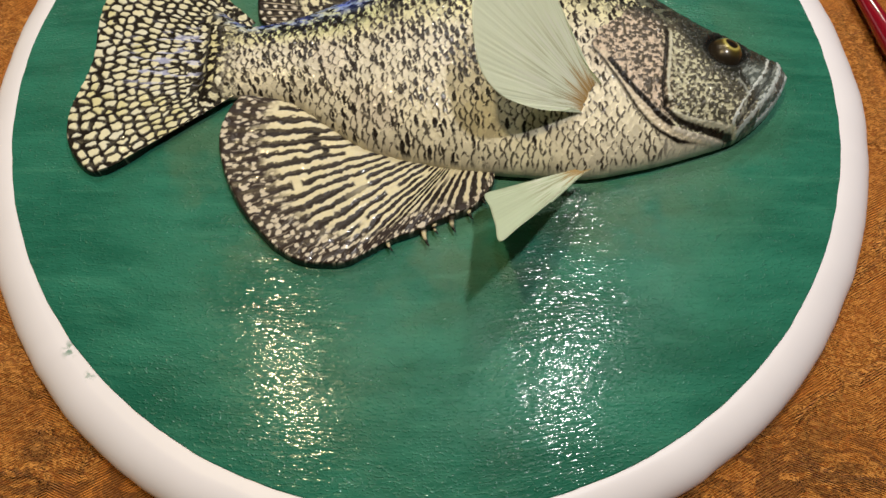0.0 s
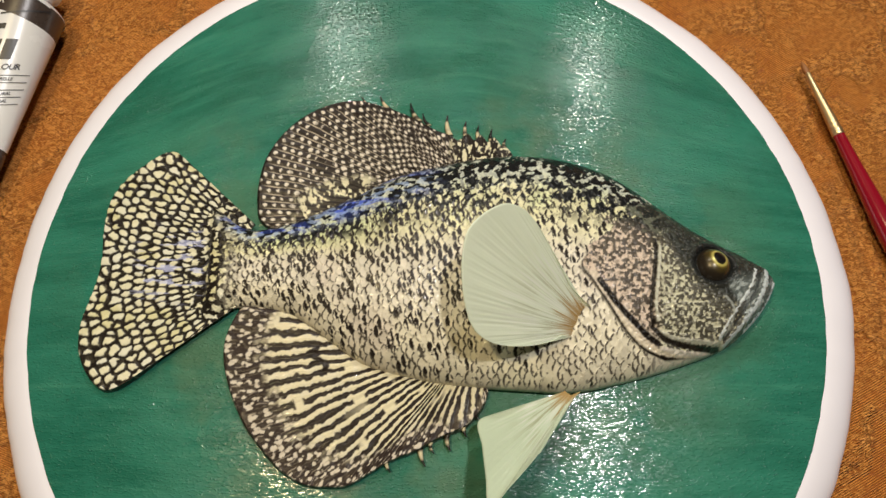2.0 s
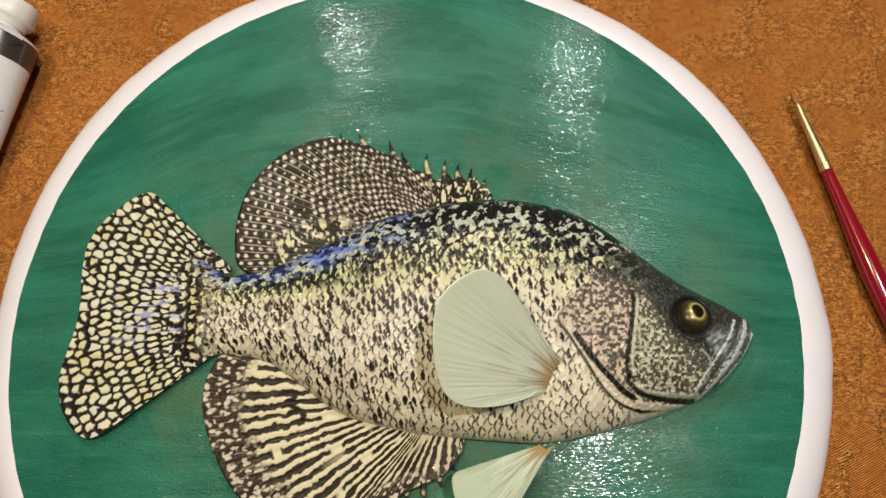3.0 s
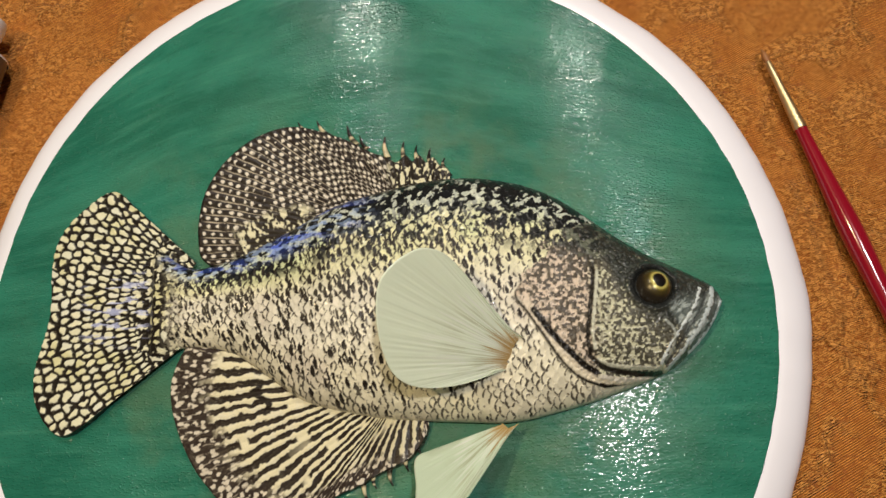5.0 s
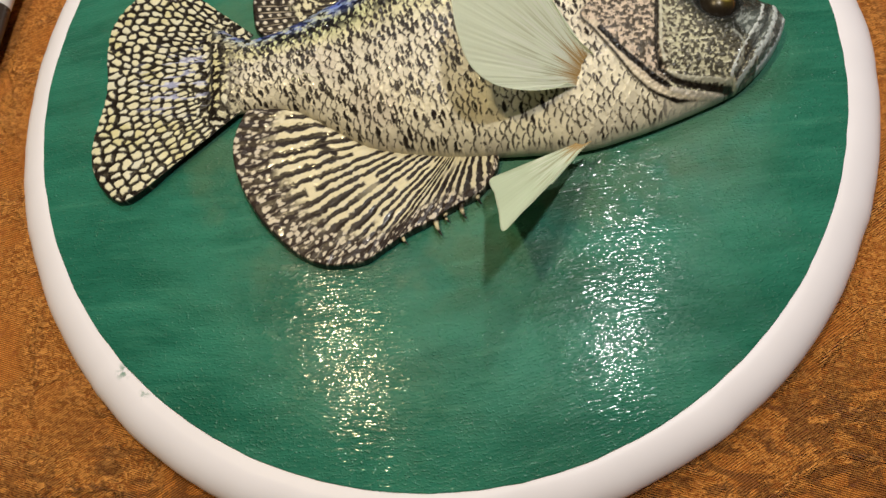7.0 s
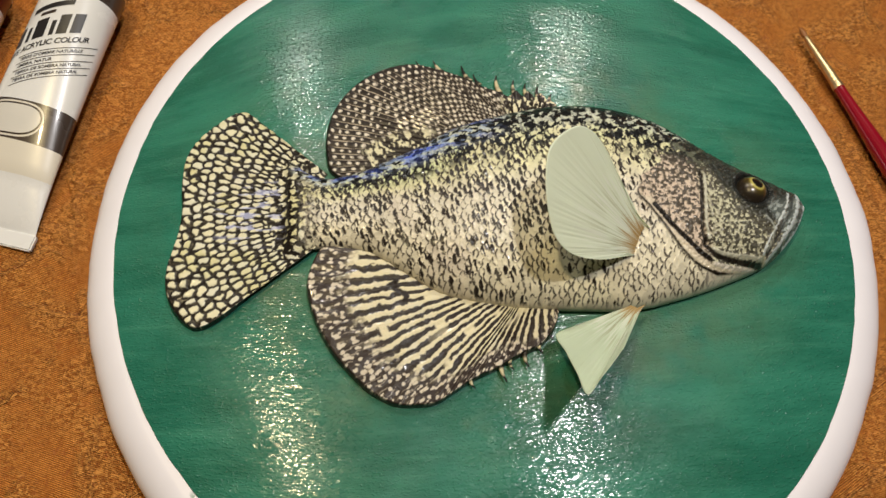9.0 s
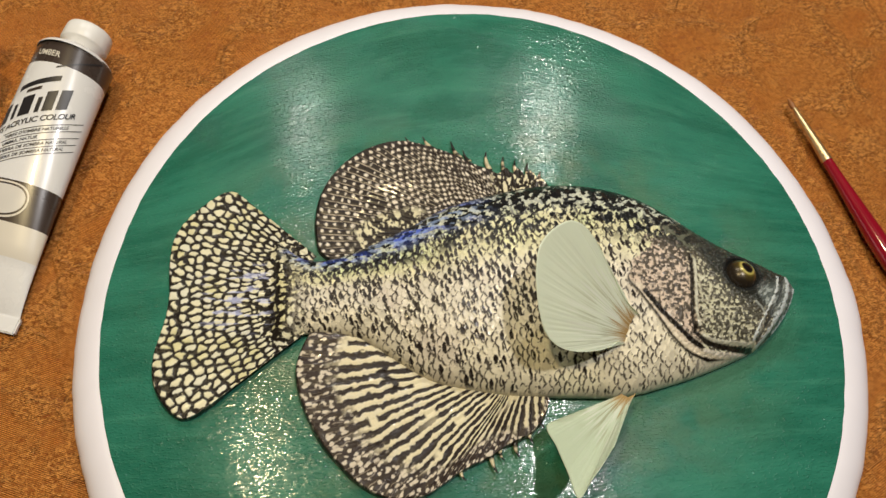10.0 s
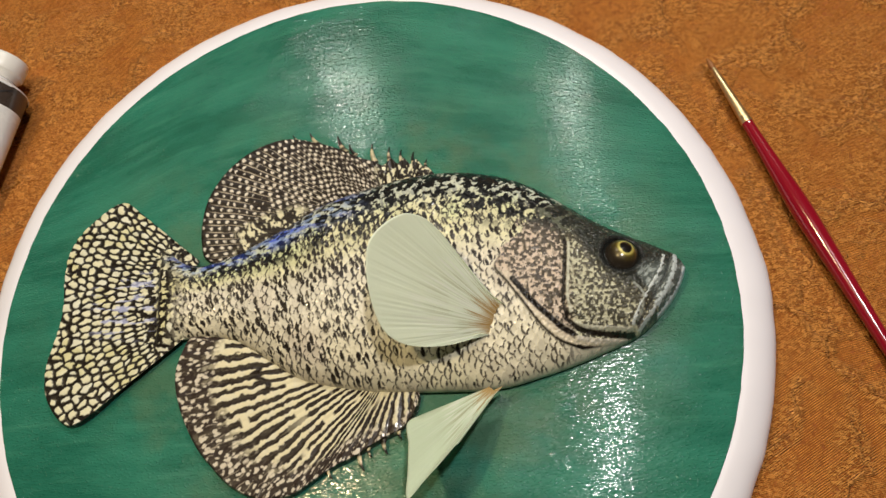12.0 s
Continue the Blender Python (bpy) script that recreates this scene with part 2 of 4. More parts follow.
def sheet(name, V, closed=False, colour=None, smooth=True, faces=None, verts=None):
    """A mesh from a rows x columns grid of points; closed joins the last column to the first."""
    r, c = V.shape[:2]
    idx = np.arange(r * c).reshape(r, c)
    if closed:
        idx = np.concatenate([idx, idx[:, :1]], 1)
    q = np.stack([idx[:-1, :-1], idx[:-1, 1:], idx[1:, 1:], idx[1:, :-1]], -1).reshape(-1, 4)
    pts = V.reshape(-1, 3)
    me = bpy.data.meshes.new(name)
    n = len(q)
    me.vertices.add(len(pts))
    me.vertices.foreach_set("co", pts.astype(np.float32).ravel())
    me.loops.add(n * 4)
    me.loops.foreach_set("vertex_index", q.astype(np.int32).ravel())
    me.polygons.add(n)
    me.polygons.foreach_set("loop_start", np.arange(0, n * 4, 4, dtype=np.int32))
    me.polygons.foreach_set("use_smooth", np.full(n, smooth))
    me.update(calc_edges=True)
    if colour is not None:
        lay = me.color_attributes.new("paint", "FLOAT_COLOR", "POINT")
        rgba = np.ones((len(pts), 4), np.float32)
        rgba[:, :3] = colour.reshape(-1, 3)
        lay.data.foreach_set("color", rgba.ravel())
    return me


def box_mesh(name, a, b, bevel=0.0):
    bm = bmesh.new()
    bmesh.ops.create_cube(bm, size=1)
    for v in bm.verts:
        v.co = Vector([(a[i] + b[i]) / 2 + v.co[i] * (b[i] - a[i]) for i in range(3)])
    if bevel:
        bmesh.ops.bevel(bm, geom=bm.edges[:], offset=bevel, segments=2, affect="EDGES")
    me = bpy.data.meshes.new(name)
    bm.to_mesh(me)
    bm.free()
    return me


def lathe(name, profile, steps=48, colour=None):
    """Turns (radius, height) pairs about z."""
    p = np.array(profile)
    a = np.linspace(0, 2 * np.pi, steps, endpoint=False)
    V = np.stack([p[:, :1] * np.cos(a), p[:, :1] * np.sin(a), np.repeat(p[:, 1:], steps, 1)], -1)
    return sheet(name, V, True)


def hashed(ix, iy, seed):
    s = np.sin(ix * 127.1 + iy * 311.7 + seed * 74.7) * 43758.5453
    return s - np.floor(s)


def vnoise(x, y, seed=0):
    ix, iy = np.floor(x), np.floor(y)
    fx, fy = x - ix, y - iy
    fx, fy = fx * fx * (3 - 2 * fx), fy * fy * (3 - 2 * fy)
    a, b = hashed(ix, iy, seed), hashed(ix + 1, iy, seed)
    c, d = hashed(ix, iy + 1, seed), hashed(ix + 1, iy + 1, seed)
    return (a * (1 - fx) + b * fx) * (1 - fy) + (c * (1 - fx) + d * fx) * fy


def fbm(x, y, seed=0, octaves=3):
    t, amp, tot = 0, 1.0, 0
    for k in range(octaves):
        t = t + amp * vnoise(x * 2 ** k + 17.3 * k, y * 2 ** k + 9.1 * k, seed + k)
        tot += amp
        amp *= 0.5
    return t / tot


def worley(x, y, seed=0, jitter=0.8):
    """Distances to the nearest and second cell point, and a random number for the nearest cell."""
    ix, iy = np.floor(x), np.floor(y)
    f1, f2, who = np.full(x.shape, 9.0), np.full(x.shape, 9.0), np.zeros(x.shape)
    for dx in (-1, 0, 1):
        for dy in (-1, 0, 1):
            cx, cy = ix + dx, iy + dy
            px = cx + 0.5 + jitter * (hashed(cx, cy, seed) - 0.5) + 0.0
            py = cy + 0.5 + jitter * (hashed(cx, cy, seed + 5) - 0.5) + 0.5 * (np.mod(cx, 2) - 0.5)
            d = np.hypot(px - x, py - y)
            near = d < f1
            f2 = np.where(near, f1, np.minimum(f2, d))
            who = np.where(near, hashed(cx, cy, seed + 11), who)
            f1 = np.where(near, d, f1)
    return f1, f2, who


def step(x, lo, hi):
    t = np.clip((x - lo) / (hi - lo), 0, 1)
    return t * t * (3 - 2 * t)


def over(base, colour, a):
    return base * (1 - a[..., None]) + np.array(colour) * a[..., None]


def spline(pts, n):
    """A smooth open curve through the given points, n samples at even steps."""
    p = np.array(pts, float)
    p = np.concatenate([[2 * p[0] - p[1]], p, [2 * p[-1] - p[-2]]])
    out = []
    for i in range(1, len(p) - 2):
        t = np.linspace(0, 1, 24, endpoint=False)[:, None]
        a, b, c, d = p[i - 1:i + 3]
        out.append(0.5 * (2 * b + (c - a) * t + (2 * a - 5 * b + 4 * c - d) * t ** 2 + (3 * b - a - 3 * c + d) * t ** 3))
    q = np.concatenate(out + [p[-2:-1]])
    s = np.r_[0, np.cumsum(np.hypot(*np.diff(q[:, :2], axis=0).T))]
    u = np.linspace(0, s[-1], n)
    return np.stack([np.interp(u, s, q[:, k]) for k in range(p.shape[1])], 1)


def near_line(x, y, pts, n=60):
    """Distance to a smooth curve, and how far along it (0 to 1) the nearest place lies."""
    q = spline(pts, n)
    best, at = np.full(x.shape, 1e9), np.zeros(x.shape)
    for k, (a, b) in enumerate(q):
        d = np.hypot(x - a, y - b)
        at = np.where(d < best, k / (n - 1), at)
        best = np.minimum(best, d)
    return best, at


# ---- room, table and cloth ----
# unseen shell added round the table; its dark greys hold down the bounce light
room = ((-2.2, -2.0, -0.75), (2.2, 2.6, 1.75))
(x0, y0, z0), (x1, y1, z1) = room
for nm, a, b, mat in (("floor", (x0, y0, z0 - 0.1), (x1, y1, z0), M_FLOOR), ("ceiling", (x0, y0, z1), (x1, y1, z1 + 0.1), M_CEIL),
                      ("wall_south", (x0, y0 - 0.1, z0), (x1, y0, z1), M_WALL), ("wall_north", (x0, y1, z0), (x1, y1 + 0.1, z1), M_WALL),
                      ("wall_west", (x0 - 0.1, y0, z0), (x0, y1, z1), M_WALL), ("wall_east", (x1, y0, z0), (x1 + 0.1, y1, z1), M_WALL)):
    tagged(obj(nm, box_mesh(nm, a, b), mat), "plain " + nm.split("_")[0] + " of the unseen room shell added around", nm.split("_")[0], kind="structure")

table = tagged(new("dining_table"), "dark wooden dining table under the orange cloth", "table")
table.location = (0, 0.15, -0.75)
obj("tabletop", box_mesh("tabletop", (-0.78, -0.62, 0.712), (0.78, 0.62, 0.746), 0.004), M_TABLE, table)
leg_mesh = box_mesh("leg", (-0.035, -0.035, 0), (0.035, 0.035, 0.712), 0.004)
leg_mesh.materials.append(M_TABLE)
for sx in (-1, 1):
    for sy in (-1, 1):
        leg = new("leg", leg_mesh)
        leg.parent, leg.location = table, (sx * 0.68, sy * 0.52, 0)

gx, gy = np.meshgrid(np.linspace(-0.95, 0.95, 460), np.linspace(-0.64, 0.94, 380))
gz = 0.0012 * (fbm(gx * 9, gy * 9, 3) - 0.5) + 0.0008 * (fbm(gx * 40, gy * 40, 5) - 0.5) - 0.0007
ox, oy = np.maximum(np.abs(gx) - 0.785, 0), np.maximum(np.abs(gy - 0.15) - 0.625, 0)
fold = 0.006 * np.sin(gx * 40) * np.minimum(oy * 12, 1) + 0.006 * np.sin(gy * 40) * np.minimum(ox * 12, 1)
gz = gz - np.maximum(ox, oy)
gx = np.clip(gx, -0.785, 0.785) + np.sign(gx) * (np.minimum(ox, 0.004) + np.where(ox > 0, np.abs(fold), 0))
gy = 0.15 + np.clip(gy - 0.15, -0.625, 0.625) + np.sign(gy - 0.15) * (np.minimum(oy, 0.004) + np.where(oy > 0, np.abs(fold), 0))
tagged(obj("tablecloth", sheet("tablecloth", np.stack([gx, gy, gz], -1)), M_CLOTH),
       "rust-orange damask tablecloth with a woven leaf figure", "tablecloth")

# ---- the plaque ----


def smeared_white():
    """The white of the edge, with two small green smears beside the painted face."""
    m, N, L, b = M_WHITE, M_WHITE.node_tree.nodes, M_WHITE.node_tree.links, M_WHITE.node_tree.nodes["Principled BSDF"]
    old = b.inputs["Base Color"].links[0].from_socket
    v = coords(N, L)
    f = noise_tex(N, L, v, 420, 3)
    for place, size in (((-0.1238, -0.1093, 0.0165), 0.0045), ((-0.1153, -0.1187, 0.0165), 0.0030)):
        d = N.new("ShaderNodeVectorMath")
        d.operation = "DISTANCE"
        d.inputs[1].default_value = place
        L.new(v, d.inputs[0])
        near = ramp(N, L, d.outputs["Value"], size, 0.0)
        old = mixed(N, L, maths(N, L, "MULTIPLY", near, ramp(N, L, f, 0.42, 0.6)), old, (0.10, 0.25, 0.19))
    L.new(old, b.inputs["Base Color"])
    return m


plaque = tagged(new("round_plaque"), "round white board with a green painted face, lying on the tablecloth", "plaque")
R_GREEN, R_OUT = 0.1634, 0.1792
ang = np.linspace(0, 2 * np.pi, 360, endpoint=False)
wob = 0.0007 * (fbm(2.2 * np.cos(ang) + 5, 2.2 * np.sin(ang) + 5, 7) - 0.5) * 2 + 0.0007 * (fbm(16 * np.cos(ang) + 40, 16 * np.sin(ang) + 40, 8) - 0.5) * 2


def swell(at, width):
    """A smooth hump round the edge, centred on an angle in degrees."""
    d = np.abs((ang - radians(at) + np.pi) % (2 * np.pi) - np.pi)
    return 0.5 + 0.5 * np.cos(np.clip(d / radians(width), 0, 1) * np.pi)


wob = wob - 0.0016 * swell(172, 45) + 0.0028 * swell(240, 42) + 0.0003 * swell(300, 40)
rim = [(0.0, 0.001), (0.170, 0.001), (0.1765, 0.0018), (0.1787, 0.0034)]
rim += [(R_OUT - 0.0140 * (1 - math.cos(radians(a)) ** 1.25), 0.0045 + (TOP - 0.0051) * math.sin(radians(a))) for a in range(0, 91, 9)]
rim += [(0.150, TOP - 0.0006), (0.0, TOP - 0.0006)]
rr = np.array(rim)
rad = rr[:, :1] + wob * np.clip((rr[:, :1] - 0.15) / 0.02, 0, 1)
V = np.stack([rad * np.cos(ang), rad * np.sin(ang), np.repeat(rr[:, 1:], len(ang), 1)], -1)
obj("board", sheet("board", V, True), smeared_white(), plaque, "white board with a rounded edge")
wob2 = 0.0006 * (fbm(1.6 * np.cos(ang) + 15, 1.6 * np.sin(ang) + 15, 9) - 0.5) * 2 + 0.00035 * (fbm(24 * np.cos(ang) + 60, 24 * np.sin(ang) + 60, 10) - 0.5) * 2
wob2 = wob2 + 0.0015 * swell(82, 38)
face = np.array([(R_GREEN + 0.0002, TOP - 0.0008), (R_GREEN, TOP - 0.0001), (R_GREEN - 0.0004, TOP), (0.12, TOP), (0.06, TOP), (0.0, TOP)])
rad = face[:, :1] + wob2 * np.clip((face[:, :1] - 0.12) / 0.04, 0, 1)
V = np.stack([rad * np.cos(ang), rad * np.sin(ang), np.repeat(face[:, 1:], len(ang), 1)], -1)
obj("painted_face", sheet("painted_face", V, True), M_GREEN, plaque, "green acrylic paint with glossy brush strokes")

# ---- the fish ----
fish = tagged(new("fish_carving"), "carved fish painted black, cream and olive on the green plaque", "fish carving")
fish.location = (0, 0, TOP)
DARK, CREAM = (0.013, 0.010, 0.008), (0.70, 0.63, 0.42)

BACK = [(-99, 51), (-91, 40.5), (-85, 33), (-78, 27), (-70.6, 24.7), (-61, 25.9), (-49.7, 29.4), (-38, 34.5), (-26.4, 39.7), (-14.5, 45.7), (-2.6, 49.6),
        (9.5, 52.2), (21.6, 54.5), (33.7, 55.6), (45.7, 55.4), (57.6, 53.5), (69.4, 50), (81, 44), (92, 35.5), (102.6, 26.6), (113, 19), (122, 13.8),
        (130.3, 9.3), (136.5, 5.5), (139.4, 2.5), (140.6, -1.5)]
BELLY = [(-99, -22), (-88.5, -14.9), (-82, -10.8), (-76.5, -8.6), (-65, -9.2), (-55.5, -11.5), (-48, -15.5), (-36.7, -24), (-25, -32), (-13.8, -36),
         (-2.7, -38.6), (8.4, -40.8), (23.8, -42.3), (41.4, -43.6), (52.4, -44.3), (63.4, -43.7), (74.6, -41.5), (85.8, -38.9), (97.2, -35.6),
         (106.5, -32.6), (115, -29.6), (121, -26.5), (128, -21), (134.7, -14), (139.3, -7), (140.6, -3.5)]
CREST = [(-99, 0.6), (-94, 2.4), (-90, 4.8), (-85, 8.2), (-70, 10.2), (-60, 11.5), (-37, 15), (-10, 21.6), (20, 23.6), (45, 24.4), (70, 23), (95, 21.3), (112, 20), (124, 17.5), (133, 14.5), (138, 12), (140.6, 9)]


def along(pts, x):
    q = spline(pts, 600)
    return np.interp(x, q[:, 0], q[:, 1])


def fish_body():
    """A half-round body: scale tiles overlap towards the tail; the head is smooth with raised bones."""
    xs = np.concatenate([np.linspace(-98, 128, 760), np.linspace(128.3, 140.5, 60)])
    phi = np.linspace(-np.pi / 2, np.pi / 2, 330)
    X = np.repeat(xs[None], len(phi), 0)
    t, b, H = along(BACK, xs), along(BELLY, xs), along(CREST, xs)
    v = np.sin(phi)[:, None]
    Y = (t + b) / 2 + (t - b) / 2 * v
    p = np.where(v > 0, 2.6, 2.15)
    lift = np.clip(1 - np.abs(v) ** p, 0, 1) ** (1 / p)
    low = np.minimum(2.6, 0.4 * H)
    Z = low + (H - low) * lift
    x, y = X, Y
    inner = step(np.abs(v) + 0 * X, 1.0, 0.965)

    # regions: head ahead of the gill cover
    GILL = [(104, 44), (92, 32), (81, 24.5), (73.5, 17), (66.5, 9), (61.5, 2), (66, -5.5), (71.6, -14.6), (77, -23), (84, -29.8), (93.5, -33.6), (106, -34.2), (118, -30)]
    dg, tg = near_line(x, y, GILL, 120)
    gx_at = along([(q[1], q[0]) for q in GILL[:11]][::-1], y)
    soft = 0.5
    head = step(x - gx_at + 22 * (fbm(x * 0.45, y * 0.45, 23) - 0.5) * step(y, 6, 14), -soft, soft) * step(y, -35.5, -33.5)
    head = np.maximum(head, step(x, 106, 108))
    head = head * (1 - step(y - (-33.2 + (x - 93) * 0.12), 0, -0.8) * step(x, 88, 92))

    # scales
    pitch_x, pitch_y = 2.05, 4.7
    ux = x / pitch_x + 0.8 * np.sin(y * 0.035) + 0.6 * (fbm(x * 0.05, y * 0.05, 22) - 0.5)
    wy = (y - 0.10 * x - 6) / pitch_y / (0.72 + 0.28 * step(x, -80, -30)) + 0.5 * (fbm(x * 0.05, y * 0.05, 21) - 0.5)
    col = np.floor(ux)
    d_edge, who, who2, found = np.ones(x.shape), np.zeros(x.shape), np.zeros(x.shape), np.zeros(x.shape, bool)
    rear, side = np.zeros(x.shape), np.zeros(x.shape)
    for k in (2, 1, 0, -1):
        cx = col + k
        half_row = 0.5 * np.mod(cx, 2)
        row = np.round(wy - half_row)
        jx, jy = 0.45 * (hashed(cx, row, 3) - 0.5), 0.30 * (hashed(cx, row, 4) - 0.5)
        dx, dy = (ux - cx - 0.5 - jx) * pitch_x, (wy - row - half_row - jy) * pitch_y
        d = np.hypot(dx / 2.75, dy / (2.95 + 0.5 * (hashed(cx, row, 6) - 0.5)))
        hit = (d < 1) & ~found
        d_edge = np.where(hit, d, d_edge)
        who = np.where(hit, hashed(cx, row, 9), who)
        who2 = np.where(hit, hashed(cx, row, 10), who2)
        rear, side = np.where(hit, dx, rear), np.where(hit, dy, side)
        found |= hit
    scaly = (1 - head) * inner * step(x, -92, -86)
    Z = Z + scaly * (0.42 * d_edge ** 2 - 0.15) * (0.5 + 0.5 * step(y - b, 2, 10))

    # colours of the ground coat
    rel = (y - b) / (t - b)
    n1, n2 = fbm(x * 0.05, y * 0.05, 31), fbm(x * 0.35, y * 0.35, 32)
    C = np.ones(x.shape + (3,)) * np.array((0.77, 0.725, 0.61))
    C = over(C, (0.78, 0.72, 0.55), step(rel, 0.36, 0.16) * 0.8)
    C = over(C, (0.74, 0.72, 0.45), step(rel, 0.5, 0.68) * (0.5 + 0.7 * n1))
    C = over(C, (0.60, 0.68, 0.42), step(rel, 0.6, 0.78) * step(n1, 0.45, 0.65) * 0.7)
    C = over(C, (0.63, 0.555, 0.47), step(n1, 0.5, 0.72) * step(rel, 0.7, 0.45) * 0.6)
    C = over(C, (0.80, 0.76, 0.62), step(x, 30, 70) * step(rel, 0.4, 0.15) * 0.6)
    C = C * (0.86 + 0.28 * n2)[..., None]
    C = C * (0.88 + 0.24 * who)[..., None]

    # drawn scale edges, broken by the brush
    brk = fbm(x * 0.5, y * 0.5, 41)
    wig = fbm(x * 0.8, y * 0.8, 51) - 0.5
    edge = step(d_edge + 0.60 * wig, 0.70, 0.84) * step(brk, 0.36, 0.50) * scaly * (0.12 + 0.88 * step(-rear, 0.5, 1.4))
    weight = 0.62 + 0.33 * step(rel, 0.1, 0.5) * step(x, 70, 20)
    C = over(C, (0.034, 0.025, 0.019), edge * np.clip(weight + 0.30, 0, 1))
    # dark dabs at the rear of single scales, more of them up the flank
    dens = 0.42 + 0.30 * step(rel, 0.25, 0.8) - 0.34 * step(x, 5, 35) * step(rel, 0.55, 0.25) - 0.30 * step(x, 0, 40) * step(rel, 0.45, 0.58)
    blob = np.hypot((rear + 1.5 + 0.6 * (who2 - 0.5) + 0.22 * side) / (0.52 + 0.36 * who2), (side - 1.2 * (who2 - 0.5)) / (2.2 + 1.0 * who2)) + 1.9 * wig
    dab = step(blob, 1.12, 0.82) * step(who, 1 - dens, 1 - dens + 0.03) * scaly
    C = over(C, (0.024, 0.018, 0.015), dab)
    # black map of the back
    bl = fbm(x * 0.54 + 1.3 * wig, y * 0.62 + 1.3 * wig, 61, 2)
    hi = 0.76
    need = 0.55 - 0.17 * step(rel, hi - 0.06, 0.97) - 0.10 * step(x, 45, 80)
    back = step(bl, need, need + 0.04) * step(rel, hi - 0.12, hi - 0.02)
    C = over(C, (0.60, 0.64, 0.57), step(rel, hi, hi + 0.14) * 0.85)
    back = np.maximum(back, step(rel + 0.10 * wig, 0.93, 0.985) * step(x, -84, -70))
    C = over(C, (0.012, 0.013, 0.014), back * (1 - head))
    # blue glaze on the rear back, its iridescent sheen fixed in the colour
    blue = step(rel, 0.76, 0.90) * step(x, 14, -10) * step(x, -92, -80)
    bn = step(fbm(x * 0.12, y * 0.4, 71), 0.48, 0.62)
    C = over(C, (0.055, 0.125, 0.66), blue * bn * 0.9 * (1 - 0.75 * back))
    C = over(C, (0.36, 0.48, 0.74), blue * step(fbm(x * 0.3, y * 0.8, 72), 0.56, 0.66) * 0.6)
    # peduncle mottling that runs into the tail
    ped = step(x, -72, -85)
    Cp, _ = tail_paint(x, y, np.mod(np.arctan2(y - 9.5, x + 52), 2 * np.pi), np.hypot(x + 52, y - 9.5), None, 9 + 0 * x, None)
    keep = (ped * (1 - blue * 0.8))[..., None]
    C = C * (1 - keep) + Cp * keep

    # ---- head ----
    fine = fbm(x * 1.0, y * 1.0, 81, 2)
    fine2 = fbm(x * 1.1 + 9, y * 1.1, 82, 2)
    Ch = np.ones_like(C) * np.array((0.68, 0.57, 0.47))
    Ch = over(Ch, (0.56, 0.57, 0.42), step(x, 88, 93) * 0.85)
    dark_top = along([(58, 25), (70, 20), (80, 16), (88, 12), (96, 10), (101, 0), (107, -9), (116, -15), (128, -21), (141, -30)], x)
    up = step(y - dark_top, -9, 10)
    m1 = step(fine, 0.47 - 0.26 * up, 0.54 - 0.26 * up)
    Ch = over(Ch, (0.020, 0.017, 0.013), m1 * 0.90)
    Ch = over(Ch, (0.14, 0.12, 0.09), step(fine2, 0.52, 0.62) * 0.5)
    Ch = over(Ch, (0.020, 0.024, 0.022), step(y - dark_top, 0, 9) * (0.72 + 0.28 * step(fine2, 0.35, 0.6)))
    nape = step(y - dark_top, 1, 7) * step(x, 104, 88)
    Ch = over(Ch, (0.34, 0.37, 0.27), nape * step(fbm(x * 0.55, y * 0.6, 62, 2), 0.44, 0.38) * 0.35)
    Ch = over(Ch, (0.13, 0.145, 0.13), step(x, 94, 104) * step(fine2, 0.55, 0.7) * 0.4)
    zh = 0.8 * (fine - 0.5) + 0.5 * (fine2 - 0.5)

    def line(pts, width, colour, amount, relief=0.0, ragged=0.5):
        nonlocal Ch, zh
        d, s = near_line(x, y, pts)
        d = d + ragged * 1.4 * (fine2 - 0.5)
        a = step(d, width, width * 0.55)
        Ch = over(Ch, colour, a * amount)
        zh = zh + relief * np.exp(-(d / (width * 1.3)) ** 2)

    line([(62, 0), (67, -7), (73, -15.5), (78.5, -23), (85.5, -29), (94, -32), (106, -32.4), (113, -31)], 2.0, (0.76, 0.69, 0.55), 0.95, 0.5)
    line([(66, -2), (71, -10), (77.5, -17.5), (83.5, -23.5), (89, -27.5)], 2.4, (0.72, 0.64, 0.52), 0.9, 0.6)
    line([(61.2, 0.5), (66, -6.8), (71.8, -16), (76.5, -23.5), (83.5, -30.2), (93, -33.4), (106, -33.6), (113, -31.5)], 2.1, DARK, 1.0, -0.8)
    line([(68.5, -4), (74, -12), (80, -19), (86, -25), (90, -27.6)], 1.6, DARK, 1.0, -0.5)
    line([(93, 10), (92.4, 5), (91, -4), (89.6, -13), (90.2, -19)], 0.8, (0.60, 0.60, 0.50), 0.9, 0.6)
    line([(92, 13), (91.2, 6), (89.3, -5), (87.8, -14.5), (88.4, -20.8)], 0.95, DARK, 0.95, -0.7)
    line([(91, -23.4), (96, -25.5), (104, -26.5), (114, -27)], 0.9, (0.62, 0.62, 0.52), 0.85, 0.5)
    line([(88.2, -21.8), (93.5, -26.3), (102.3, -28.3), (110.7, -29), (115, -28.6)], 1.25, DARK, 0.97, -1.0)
    line([(92, -29.4), (101, -30.8), (112, -30.6)], 1.1, (0.66, 0.62, 0.55), 0.85, 0.3)
    # jaws and lips; the blue-white glints along them are drawn into the colour
    jawzone = step(x + 0.55 * y, 114.5, 117) * step(y, 2, -5)
    Ch = over(Ch, (0.13, 0.155, 0.15), jawzone * 0.8)
